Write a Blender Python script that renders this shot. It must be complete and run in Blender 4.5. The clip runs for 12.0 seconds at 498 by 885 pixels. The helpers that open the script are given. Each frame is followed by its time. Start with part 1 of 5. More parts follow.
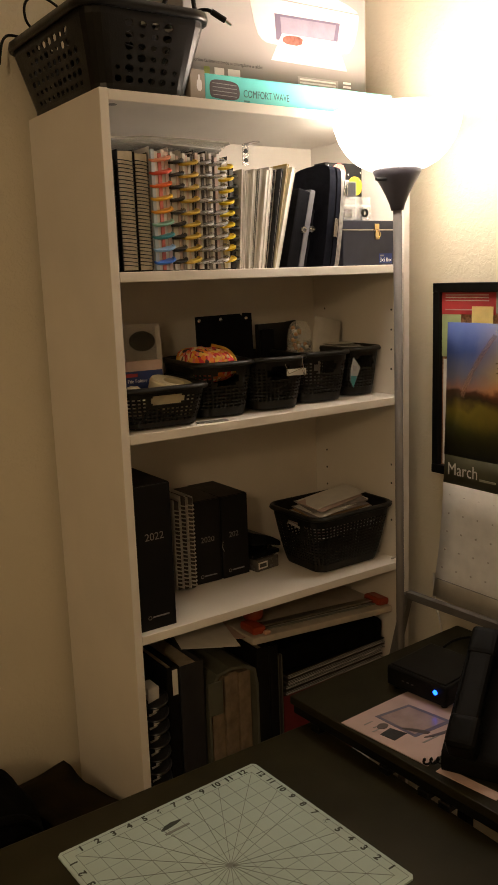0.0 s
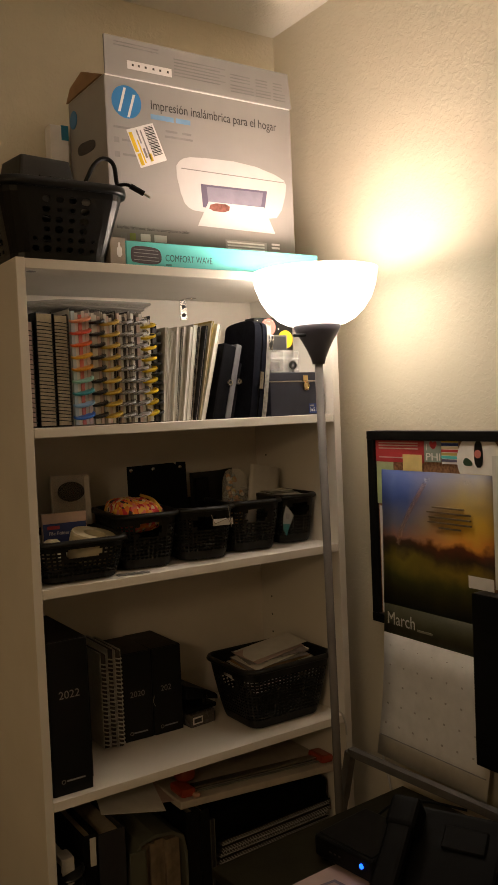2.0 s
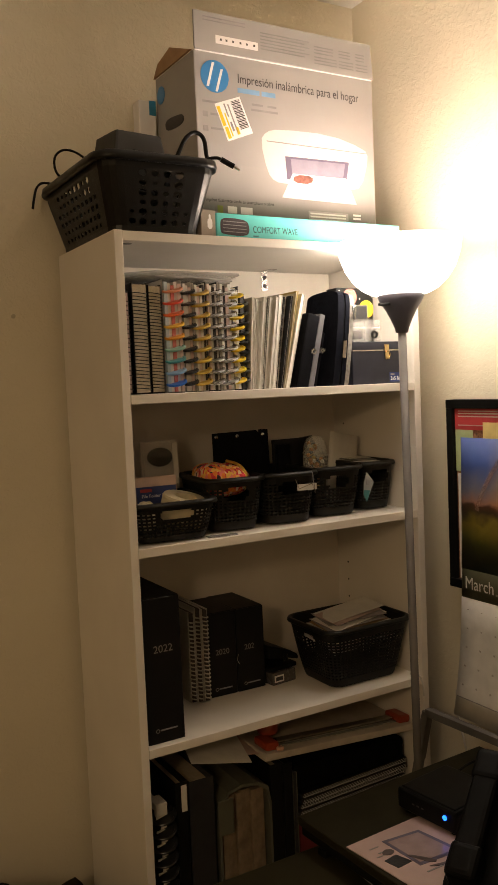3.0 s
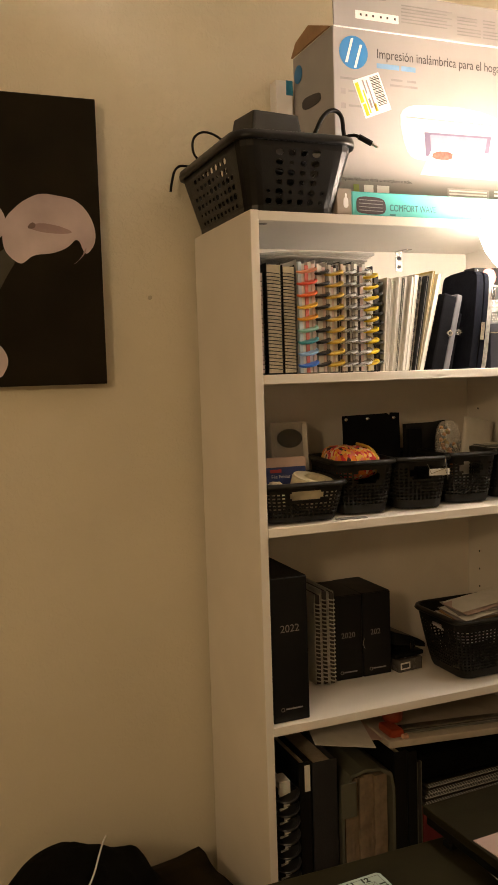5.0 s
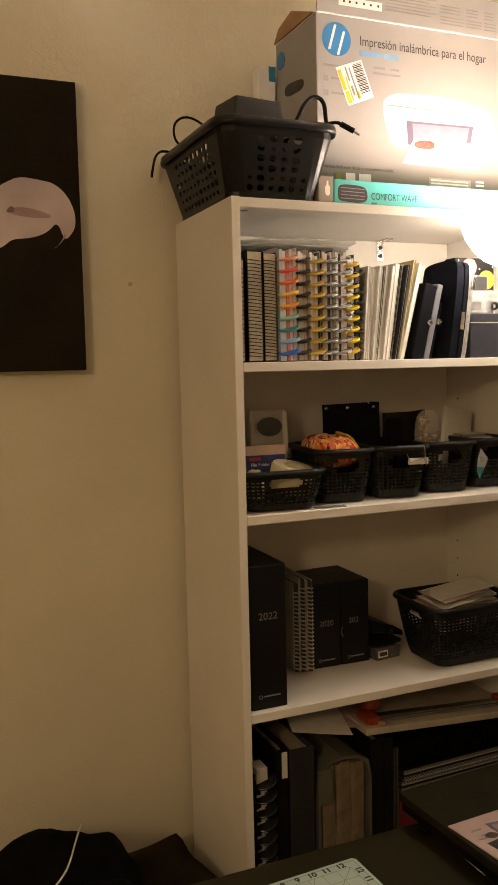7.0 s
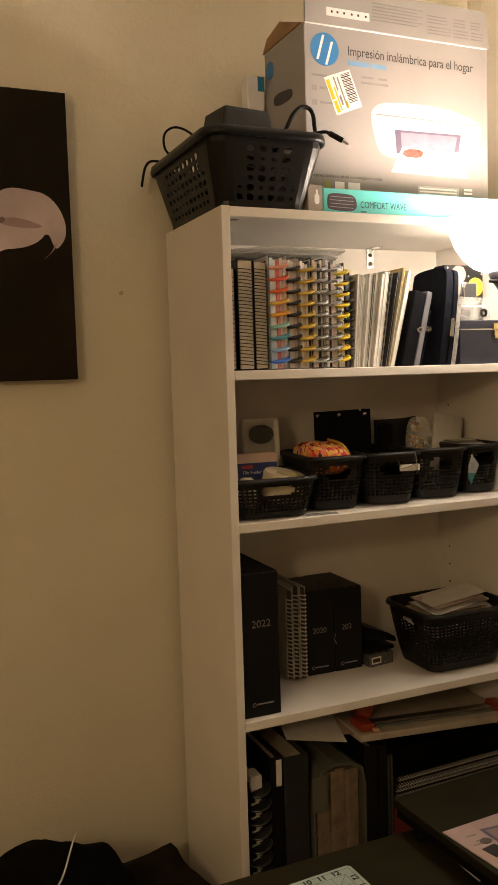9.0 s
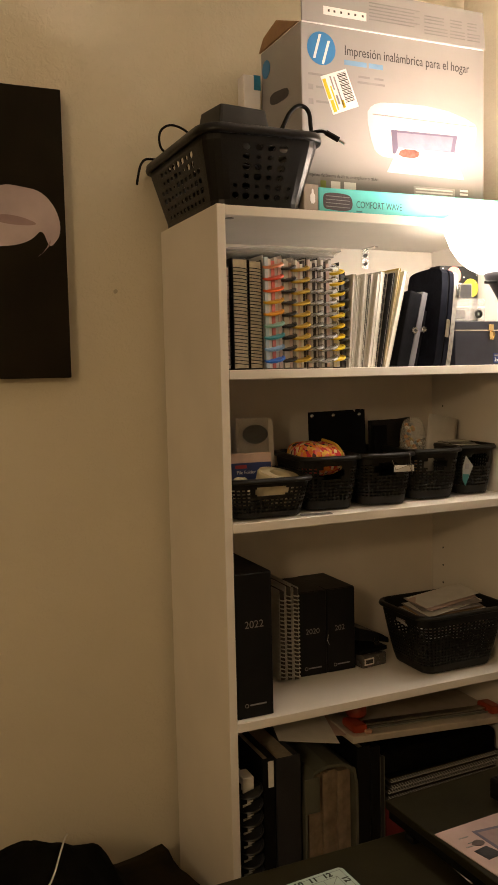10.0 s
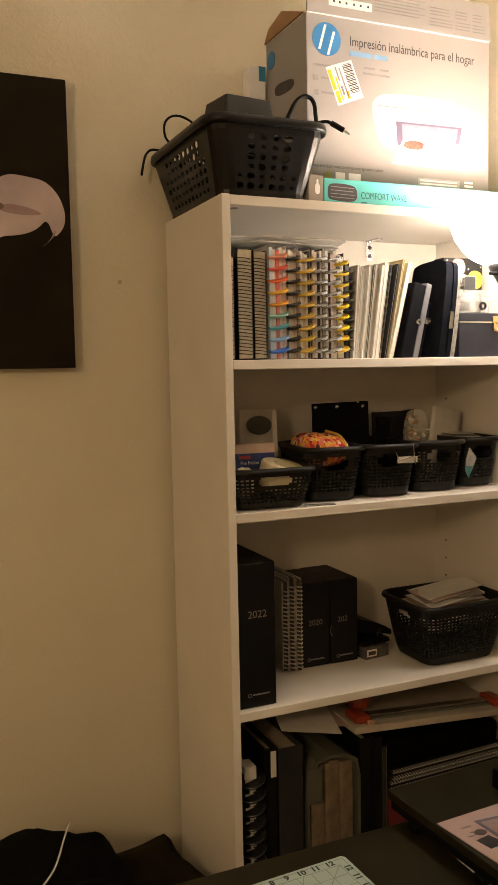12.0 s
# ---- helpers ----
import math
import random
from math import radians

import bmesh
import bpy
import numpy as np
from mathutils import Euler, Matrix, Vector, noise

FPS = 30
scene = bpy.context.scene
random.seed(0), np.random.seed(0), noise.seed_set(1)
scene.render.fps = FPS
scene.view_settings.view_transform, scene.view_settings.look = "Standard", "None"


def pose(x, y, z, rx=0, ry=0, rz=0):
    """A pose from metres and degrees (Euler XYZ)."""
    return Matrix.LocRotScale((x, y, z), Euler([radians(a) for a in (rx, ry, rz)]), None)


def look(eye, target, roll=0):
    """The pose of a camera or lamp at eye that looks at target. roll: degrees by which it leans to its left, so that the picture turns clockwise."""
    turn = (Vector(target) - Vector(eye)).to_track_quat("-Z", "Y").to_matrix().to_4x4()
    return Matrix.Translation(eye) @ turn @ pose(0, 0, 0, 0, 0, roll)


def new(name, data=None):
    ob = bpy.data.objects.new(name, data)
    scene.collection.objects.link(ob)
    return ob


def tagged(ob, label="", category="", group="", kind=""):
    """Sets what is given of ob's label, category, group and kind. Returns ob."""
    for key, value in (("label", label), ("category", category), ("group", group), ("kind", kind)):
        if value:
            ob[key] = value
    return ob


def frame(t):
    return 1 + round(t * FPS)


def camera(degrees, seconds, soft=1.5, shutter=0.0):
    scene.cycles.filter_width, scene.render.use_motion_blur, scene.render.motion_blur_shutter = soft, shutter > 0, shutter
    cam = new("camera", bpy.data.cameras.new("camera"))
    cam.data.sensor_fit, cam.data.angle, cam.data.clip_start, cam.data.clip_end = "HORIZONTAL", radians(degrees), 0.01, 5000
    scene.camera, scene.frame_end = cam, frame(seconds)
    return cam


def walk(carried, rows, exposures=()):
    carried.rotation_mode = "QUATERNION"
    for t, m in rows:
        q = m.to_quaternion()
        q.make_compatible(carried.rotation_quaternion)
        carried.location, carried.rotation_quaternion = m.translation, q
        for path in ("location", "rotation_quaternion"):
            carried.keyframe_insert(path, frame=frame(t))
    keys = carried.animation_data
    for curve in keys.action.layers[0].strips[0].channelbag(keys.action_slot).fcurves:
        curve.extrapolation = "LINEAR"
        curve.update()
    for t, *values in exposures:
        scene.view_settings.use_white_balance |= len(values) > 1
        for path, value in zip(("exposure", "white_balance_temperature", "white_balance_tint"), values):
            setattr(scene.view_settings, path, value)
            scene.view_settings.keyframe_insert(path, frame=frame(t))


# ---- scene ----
cam = camera(33.0, 12.0, soft=1.5)
PATH = [
    (0, (-0.579, -1.217, 1.515), (0.521, 0.408, 1.128), -2.0),
    (0.5, (-0.521, -1.252, 1.546), (0.565, 0.399, 1.241), -2.6),
    (1, (-0.494, -1.222, 1.53), (0.593, 0.449, 1.373), -2.9),
    (1.5, (-0.44, -1.268, 1.548), (0.646, 0.409, 1.467), -2.0),
    (2, (-0.438, -1.305, 1.55), (0.66, 0.364, 1.464), -2.4),
    (2.5, (-0.488, -1.291, 1.531), (0.552, 0.412, 1.396), -2.7),
    (3, (-0.517, -1.31, 1.539), (0.476, 0.421, 1.4), -2.4),
    (3.2, (-0.525, -1.314, 1.539), (0.308, 0.498, 1.386), -2.7),
    (3.5, (-0.526, -1.311, 1.534), (0.228, 0.536, 1.398), -3.0),
    (5.5, (-0.529, -1.297, 1.527), (0.2, 0.558, 1.361), -1.5),
    (6, (-0.527, -1.294, 1.524), (0.208, 0.558, 1.354), -1.4),
    (6.5, (-0.526, -1.293, 1.526), (0.214, 0.557, 1.344), -1.4),
    (7, (-0.524, -1.299, 1.524), (0.244, 0.539, 1.341), -1.3),
    (9, (-0.524, -1.303, 1.526), (0.261, 0.529, 1.359), -1.7),
    (9.5, (-0.524, -1.301, 1.524), (0.266, 0.529, 1.36), -1.7),
    (10, (-0.523, -1.297, 1.524), (0.277, 0.529, 1.358), -1.3),
    (10.5, (-0.519, -1.294, 1.522), (0.286, 0.528, 1.347), -0.9),
    (11, (-0.52, -1.289, 1.518), (0.282, 0.534, 1.334), -0.7),
    (11.5, (-0.521, -1.295, 1.511), (0.274, 0.532, 1.336), -1.0),
    (12, (-0.528, -1.298, 1.511), (0.268, 0.529, 1.34), -1.1),
]
EXPOSURES = [(0.0, 0.0), (0.5, -0.1), (1.0, -1.10), (1.5, -0.90), (2.0, -0.70), (2.5, -0.52), (3.0, -0.1), (3.5, 0.60), (5.5, 0.47), (7.0, 0.36), (9.0, 0.25), (10.5, 0.22), (11.0, 0.26), (12.0, 0.52)]
walk(cam, [(t, look(eye, target, roll)) for t, eye, target, roll in PATH], EXPOSURES)

# ---- light: one torchiere lamp lights the room at night ----
LAMP = Vector((0.522, -0.088, 0.0))
LAMP_LEAN = 0.6
world = bpy.data.worlds.new("night")
world.use_nodes = True
world.node_tree.nodes["Background"].inputs[0].default_value = (0.02, 0.018, 0.015, 1)
world.node_tree.nodes["Background"].inputs[1].default_value = 0.05
scene.world = world
BULB = 6.6
GLOW = 17.0
WARM = (1.0, 0.785, 0.695)
# a second lamp further down the room, which throws the shadows beside the canvas and the bag
room_lamp = bpy.data.lights.new("room_lamp", "POINT")
room_lamp.energy, room_lamp.color, room_lamp.shadow_soft_size = 21.5, (1.0, 0.71, 0.41), 0.12
new("room_lamp", room_lamp).location = (-1.55, -1.80, 2.02)


# ---- materials ----
def mat(name, color, rough=0.5, metal=0.0, vary=0.12, scale=30.0, bump=0.05, fine=300.0, tint=None, coat=0.0, spec=0.5, per_object=0.0):
    """Colour with two scales of variation, uneven gloss and fine relief."""
    m = bpy.data.materials.new(name)
    m.use_nodes = True
    nt = m.node_tree
    n, l = nt.nodes, nt.links
    b = n["Principled BSDF"]
    b.inputs["Metallic"].default_value = metal
    b.inputs["Coat Weight"].default_value = coat
    b.inputs["Specular IOR Level"].default_value = spec
    tc = n.new("ShaderNodeTexCoord")
    n1, n2 = n.new("ShaderNodeTexNoise"), n.new("ShaderNodeTexNoise")
    n1.inputs["Scale"].default_value, n1.inputs["Detail"].default_value = scale, 4
    n2.inputs["Scale"].default_value, n2.inputs["Detail"].default_value = fine, 2
    for q in (n1, n2):
        l.new(tc.outputs["Object"], q.inputs["Vector"])
    mix = n.new("ShaderNodeMix")
    mix.data_type = "RGBA"
    c = Vector(color)
    d = Vector(tint) if tint else c * (1 - vary * 2)
    mix.inputs["A"].default_value = (*c, 1)
    mix.inputs["B"].default_value = (*d, 1)
    ramp = n.new("ShaderNodeMapRange")
    ramp.inputs["From Min"].default_value, ramp.inputs["From Max"].default_value = 0.35, 0.75
    l.new(n1.outputs["Fac"], ramp.inputs["Value"])
    l.new(ramp.outputs["Result"], mix.inputs["Factor"])
    mix2 = n.new("ShaderNodeMix")
    mix2.data_type, mix2.blend_type = "RGBA", "MULTIPLY"
    mix2.inputs["Factor"].default_value = vary
    l.new(mix.outputs["Result"], mix2.inputs["A"])
    l.new(n2.outputs["Color"], mix2.inputs["B"])
    out = mix2.outputs["Result"]
    if per_object:
        oi, hsv, mr = n.new("ShaderNodeObjectInfo"), n.new("ShaderNodeHueSaturation"), n.new("ShaderNodeMapRange")
        mr.inputs["To Min"].default_value, mr.inputs["To Max"].default_value = 1 - per_object, 1 + per_object * 0.3
        l.new(oi.outputs["Random"], mr.inputs["Value"])
        l.new(mr.outputs["Result"], hsv.inputs["Value"])
        l.new(out, hsv.inputs["Color"])
        out = hsv.outputs["Color"]
    l.new(out, b.inputs["Base Color"])
    rr = n.new("ShaderNodeMapRange")
    rr.inputs["To Min"].default_value, rr.inputs["To Max"].default_value = max(0.02, rough - 0.08), min(1, rough + 0.10)
    l.new(n1.outputs["Fac"], rr.inputs["Value"])
    l.new(rr.outputs["Result"], b.inputs["Roughness"])
    bp = n.new("ShaderNodeBump")
    bp.inputs["Strength"].default_value, bp.inputs["Distance"].default_value = bump, 0.002
    l.new(n2.outputs["Fac"], bp.inputs["Height"])
    l.new(bp.outputs["Normal"], b.inputs["Normal"])
    return m


def wall_paint(name, color, relief=0.25):
    """Rolled paint over orange-peel drywall texture."""
    m = mat(name, color, 0.75, vary=0.04, scale=2.5, fine=900, bump=0.1)
    n, l = m.node_tree.nodes, m.node_tree.links
    tc = n.new("ShaderNodeTexCoord")
    a, b2 = n.new("ShaderNodeTexNoise"), n.new("ShaderNodeTexNoise")
    a.inputs["Scale"].default_value, a.inputs["Detail"].default_value, a.inputs["Distortion"].default_value = 95, 3, 0.8
    b2.inputs["Scale"].default_value = 28
    add, mr, bump = n.new("ShaderNodeMath"), n.new("ShaderNodeMapRange"), n.new("ShaderNodeBump")
    for q in (a, b2):
        l.new(tc.outputs["Object"], q.inputs["Vector"])
    mr.interpolation_type = "SMOOTHSTEP"
    mr.inputs["From Min"].default_value, mr.inputs["From Max"].default_value = 0.42, 0.62
    l.new(a.outputs["Fac"], mr.inputs["Value"])
    l.new(mr.outputs["Result"], add.inputs[0])
    l.new(b2.outputs["Fac"], add.inputs[1])
    bump.inputs["Strength"].default_value, bump.inputs["Distance"].default_value = relief, 0.0016
    l.new(add.outputs[0], bump.inputs["Height"])
    l.new(bump.outputs["Normal"], n["Principled BSDF"].inputs["Normal"])
    return m


def clear(name, color=(0.90, 0.88, 0.85), rough=0.12, cover=0.11):
    """Thin clear plastic film: mostly open, with a pale glossy skin."""
    m = mat(name, color, rough, vary=0.03, bump=0.15, fine=60)
    m.node_tree.nodes["Principled BSDF"].inputs["Alpha"].default_value = cover
    return m


def glow(name, color, strength):
    m = mat(name, color, 0.3)
    b = m.node_tree.nodes["Principled BSDF"]
    b.inputs["Emission Color"].default_value, b.inputs["Emission Strength"].default_value = (*color, 1), strength
    return m


WALL = wall_paint("cream_wall_paint", (0.715, 0.652, 0.515))
CEIL = wall_paint("white_ceiling_paint", (0.80, 0.77, 0.70), 0.3)
CARPET = mat("beige_carpet", (0.22, 0.17, 0.12), 0.95, vary=0.3, scale=20, fine=700, bump=0.9)
LAMINATE = mat("white_laminate", (0.78, 0.73, 0.66), 0.42, vary=0.04, scale=6, fine=500, bump=0.03)
BACKING = mat("white_hardboard", (0.72, 0.66, 0.58), 0.6, vary=0.06, scale=8, fine=200, bump=0.05)
BLACK = mat("black_plastic", (0.005, 0.005, 0.005), 0.45, vary=0.2, scale=40, spec=0.16)
BASKET = mat("black_basket_plastic", (0.013, 0.012, 0.0095), 0.42, vary=0.2, scale=60, bump=0.15, fine=500, spec=0.22)
BLACK_CARD = mat("black_board", (0.0045, 0.0042, 0.004), 0.5, vary=0.2, scale=25, bump=0.1, spec=0.25)
LEATHER = mat("black_leatherette", (0.006, 0.006, 0.008), 0.66, vary=0.2, scale=30, bump=0.3, fine=900, spec=0.05)
NAVY = mat("navy_nylon", (0.008, 0.009, 0.0145), 0.8, vary=0.2, scale=50, bump=0.4, fine=1500, spec=0.05)
SLATE = mat("dark_slate_vinyl", (0.024, 0.024, 0.027), 0.5, vary=0.15, bump=0.2)
GREYPLASTIC = mat("translucent_grey_vinyl", (0.17, 0.17, 0.15), 0.4, vary=0.1)
OLIVE = mat("olive_grey_vinyl", (0.105, 0.106, 0.078), 0.42, vary=0.1)
PAPER = mat("white_paper", (0.72, 0.69, 0.64), 0.8, vary=0.06, scale=40, bump=0.05, per_object=0.18)
PAGES = mat("page_edges", (0.50, 0.42, 0.30), 0.9, vary=0.10, scale=90, fine=1800, bump=0.5)
CREAM = mat("cream_card", (0.62, 0.54, 0.36), 0.75, vary=0.08)
MANILA = mat("yellow_card", (0.55, 0.42, 0.14), 0.7, vary=0.1)
PINKISH = mat("pale_pink_card", (0.55, 0.40, 0.36), 0.7, vary=0.1)
RED = mat("red_print", (0.45, 0.035, 0.04), 0.6, vary=0.1)
DARKRED = mat("dark_red_card", (0.16, 0.012, 0.015), 0.6, vary=0.15)
ORANGE = mat("orange_plastic", (0.32, 0.045, 0.015), 0.35, vary=0.08)
YELLOW = mat("yellow_plastic", (0.80, 0.56, 0.02), 0.3, vary=0.08)
CORAL = mat("coral_print", (0.70, 0.22, 0.18), 0.6)
TEAL = mat("teal_print", (0.10, 0.52, 0.50), 0.45, vary=0.06)
BLUE = mat("blue_print", (0.035, 0.22, 0.52), 0.45, vary=0.05)
NAVYPRINT = mat("navy_print", (0.015, 0.035, 0.16), 0.5)
SILVER = mat("polished_steel", (0.62, 0.60, 0.57), 0.22, 1.0, vary=0.1)
GOLD = mat("brass", (0.72, 0.56, 0.28), 0.25, 1.0, vary=0.1)
STEEL = mat("grey_painted_steel", (0.20, 0.19, 0.18), 0.45, 0.4, vary=0.1)
POLE = mat("silver_grey_tube", (0.17, 0.155, 0.145), 0.55, 0.25, vary=0.1, scale=15)
NECK = mat("dark_grey_plastic", (0.055, 0.05, 0.06), 0.4, vary=0.1)
BOXGREY = mat("grey_printed_carton", (0.33, 0.317, 0.31), 0.45, vary=0.04, scale=9, fine=150, bump=0.04)
KRAFT = mat("brown_corrugated_card", (0.40, 0.24, 0.12), 0.85, vary=0.15, scale=15, fine=200, bump=0.3)
INK = mat("dark_ink", (0.05, 0.045, 0.045), 0.6)
GREYINK = mat("grey_ink", (0.28, 0.27, 0.27), 0.6)
PALEBLUE = mat("light_blue_ink", (0.20, 0.38, 0.62), 0.6)
WHITEPRINT = mat("white_print", (0.82, 0.80, 0.80), 0.45, vary=0.03)
LILAC = mat("lilac_grey_print", (0.13, 0.11, 0.17), 0.5, vary=0.08)
TABLE = mat("dark_brown_table_laminate", (0.025, 0.021, 0.0085), 0.45, vary=0.15, scale=12, fine=400, spec=0.16)
DESK = mat("dark_brown_desk_top", (0.019, 0.0165, 0.007), 0.45, vary=0.15, scale=14, spec=0.16)
MAT = mat("pale_mint_cutting_mat", (0.42, 0.53, 0.49), 0.6, vary=0.05, scale=8, fine=600)
MATLINE = mat("grey_green_line", (0.22, 0.25, 0.23), 0.7)
CLOTH = mat("black_cloth", (0.0045, 0.0042, 0.003), 0.9, vary=0.3, scale=40, bump=0.6, fine=500, spec=0.05)
CORK = mat("cork", (0.40, 0.20, 0.09), 0.9, vary=0.35, scale=220, fine=900, bump=0.6)
CLEAR = clear("clear_plastic")
FROST = clear("frosted_plastic", (0.80, 0.77, 0.73), 0.3, 0.4)
SILVERTEXT = mat("silver_foil", (0.30, 0.27, 0.23), 0.4, 0.3)
CANVAS = mat("black_canvas", (0.017, 0.0125, 0.006), 0.7, vary=0.2, scale=10, fine=900, bump=0.2, spec=0.12)
PETAL = mat("pale_pink_petal_print", (0.66, 0.55, 0.56), 0.65, vary=0.08, scale=9, tint=(0.42, 0.34, 0.36), fine=900, spec=0.2)
STEM = mat("dim_green_stem_print", (0.060, 0.055, 0.035), 0.65)


# ---- mesh helpers ----
def mesh_of(bm, name, material=None, smooth=False):
    me = bpy.data.meshes.new(name)
    bmesh.ops.recalc_face_normals(bm, faces=bm.faces[:])
    bm.to_mesh(me)
    bm.free()
    if material:
        me.materials.append(material)
    for p in me.polygons:
        p.use_smooth = smooth
    return me


def part(name, bm, material, parent, label="", smooth=False):
    """One mesh object under a thing or a part, in the thing's own axes."""
    ob = new(name, mesh_of(bm, name, material, smooth))
    ob.parent = parent
    if label:
        tagged(ob, label)
    return ob


def share(name, mesh, parent, m):
    """A piece on shared mesh data."""
    ob = new(name, mesh)
    ob.parent, ob.matrix_basis = parent, m
    return ob


def thing(name, m, label, category, group=""):
    ob = new(name)
    ob.empty_display_size = 0.02
    ob.matrix_basis = m
    return tagged(ob, label, category, group)


def structure(name, bm, material, label, category):
    return tagged(new(name, mesh_of(bm, name, material)), label, category, kind="structure")


def cub(x0, x1, y0, y1, z0, z1, bev=0.0, seg=1, bm=None):
    own = bmesh.new()
    bmesh.ops.create_cube(own, size=1, matrix=Matrix.LocRotScale(((x0 + x1) / 2, (y0 + y1) / 2, (z0 + z1) / 2), None, (x1 - x0, y1 - y0, z1 - z0)))
    if bev:
        bmesh.ops.bevel(own, geom=own.edges[:], offset=bev, segments=seg, affect="EDGES", profile=0.6)
    return add_to(bm, own)


def add_to(bm, own, m=None):
    """Joins own into bm."""
    if m is not None:
        own.transform(m)
    if bm is None:
        return own
    me = bpy.data.meshes.new("joined")
    own.to_mesh(me)
    own.free()
    bm.from_mesh(me)
    bpy.data.meshes.remove(me)
    return bm


def cyl(r, z0, z1, seg=20, r2=None, m=None, bm=None):
    own = bmesh.new()
    bmesh.ops.create_cone(own, cap_ends=True, segments=seg, radius1=r, radius2=r if r2 is None else r2, depth=z1 - z0, matrix=Matrix.Translation((0, 0, (z0 + z1) / 2)))
    return add_to(bm, own, m)


def lathe(profile, seg=32, bm=None, m=None):
    """Turns a profile of (radius, height) round z."""
    own = bmesh.new()
    rings = []
    for r, z in profile:
        rings.append([own.verts.new((r * math.cos(a * math.tau / seg), r * math.sin(a * math.tau / seg), z)) for a in range(seg)])
    for a, b in zip(rings, rings[1:]):
        for i in range(seg):
            own.faces.new((a[i], a[(i + 1) % seg], b[(i + 1) % seg], b[i]))
    return add_to(bm, own, m)


def tube(points, r, seg=8, bm=None, smooth_steps=0):
    """A round bar along points."""
    pts = [Vector(p) for p in points]
    for _ in range(smooth_steps):
        out = [pts[0]]
        for a, b in zip(pts, pts[1:]):
            out += [a.lerp(b, 0.25), a.lerp(b, 0.75)]
        pts = out + [pts[-1]]
    own = bmesh.new()
    rings = []
    side = None
    for i, p in enumerate(pts):
        d = (pts[min(i + 1, len(pts) - 1)] - pts[max(i - 1, 0)]).normalized()
        if side is None:
            side = d.orthogonal().normalized()
        side = (side - d * side.dot(d)).normalized()
        up = d.cross(side)
        rings.append([own.verts.new(p + r * (side * math.cos(k * math.tau / seg) + up * math.sin(k * math.tau / seg))) for k in range(seg)])
    for a, b in zip(rings, rings[1:]):
        for i in range(seg):
            own.faces.new((a[i], a[(i + 1) % seg], b[(i + 1) % seg], b[i]))
    own.faces.new(rings[0])
    own.faces.new(rings[-1])
    return add_to(bm, own)


def plate(points, thick, axis="y", steps=0, bm=None):
    """A flat shape from an outline, closed and smoothed, with thickness. axis y: points are x, z and the face looks to -y."""
    pts = [Vector((p[0], p[1], 0)) for p in points]
    for _ in range(steps):
        out = []
        for a, b in zip(pts, pts[1:] + pts[:1]):
            out += [a.lerp(b, 0.25), a.lerp(b, 0.75)]
        pts = out
    own = bmesh.new()
    f = own.faces.new([own.verts.new(p) for p in pts])
    ext = bmesh.ops.extrude_face_region(own, geom=[f])
    bmesh.ops.translate(own, verts=[v for v in ext["geom"] if isinstance(v, bmesh.types.BMVert)], vec=(0, 0, thick))
    if axis == "y":
        own.transform(Matrix(((1, 0, 0, 0), (0, 0, -1, 0), (0, 1, 0, 0), (0, 0, 0, 1))))
    if axis == "x":
        own.transform(Matrix(((0, 0, -1, 0), (-1, 0, 0, 0), (0, 1, 0, 0), (0, 0, 0, 1))))
    return add_to(bm, own)


def lettering(body, size, m, material, parent, name="lettering", label="", align="LEFT", width=0.0, extrude=0.0001, bold=0.0):
    """Words in the built-in font as a mesh, lying in xy before m; width: squeezed to that width."""
    cu = bpy.data.curves.new("words", "FONT")
    cu.body, cu.size, cu.align_x, cu.extrude, cu.offset = body, size, align, extrude, bold
    tmp = new("words", cu)
    bpy.context.view_layer.update()
    me = bpy.data.meshes.new_from_object(tmp.evaluated_get(bpy.context.evaluated_depsgraph_get()))
    bpy.data.objects.remove(tmp)
    bpy.data.curves.remove(cu)
    if width and len(me.vertices):
        xs = [v.co.x for v in me.vertices]
        me.transform(Matrix.Diagonal((width / (max(xs) - min(xs)), 1, 1, 1)))
    me.transform(m)
    me.name = name
    me.materials.clear()
    me.materials.append(material)
    ob = new(name, me)
    ob.parent = parent
    if label:
        tagged(ob, label)
    return ob


FRONT = Matrix.Rotation(radians(90), 4, "X")                                     # xy plane to a face that looks to -y
SIDE = Matrix.Rotation(radians(-90), 4, "Z") @ Matrix.Rotation(radians(90), 4, "X")  # to a face that looks to -x


def at(x, y, z, turn=None):
    return Matrix.Translation((x, y, z)) @ (turn if turn is not None else Matrix())


def rounded(w, d, r, s):
    """The point at s (0 to 1) of the way round a rounded rectangle, from the middle of its front side, anticlockwise."""
    a, b = w / 2 - r, d / 2 - r
    arc = math.pi * r / 2
    total = 4 * a + 4 * b + 4 * arc
    q = (s % 1.0) * total
    legs = [("l", a, (0, -d / 2), (1, 0)), ("c", arc, (a, -b), -90), ("l", 2 * b, (w / 2, -b), (0, 1)), ("c", arc, (a, b), 0), ("l", 2 * a, (a, d / 2), (-1, 0)),
            ("c", arc, (-a, b), 90), ("l", 2 * b, (-w / 2, b), (0, -1)), ("c", arc, (-a, -b), 180), ("l", a, (-a, -d / 2), (1, 0))]
    for kind, length, p, way in legs:
        if q <= length + 1e-9:
            if kind == "l":
                return p[0] + way[0] * q, p[1] + way[1] * q
            t = radians(way + 90 * q / arc)
            return p[0] + r * math.cos(t), p[1] + r * math.sin(t)
        q -= length
    return 0, -d / 2


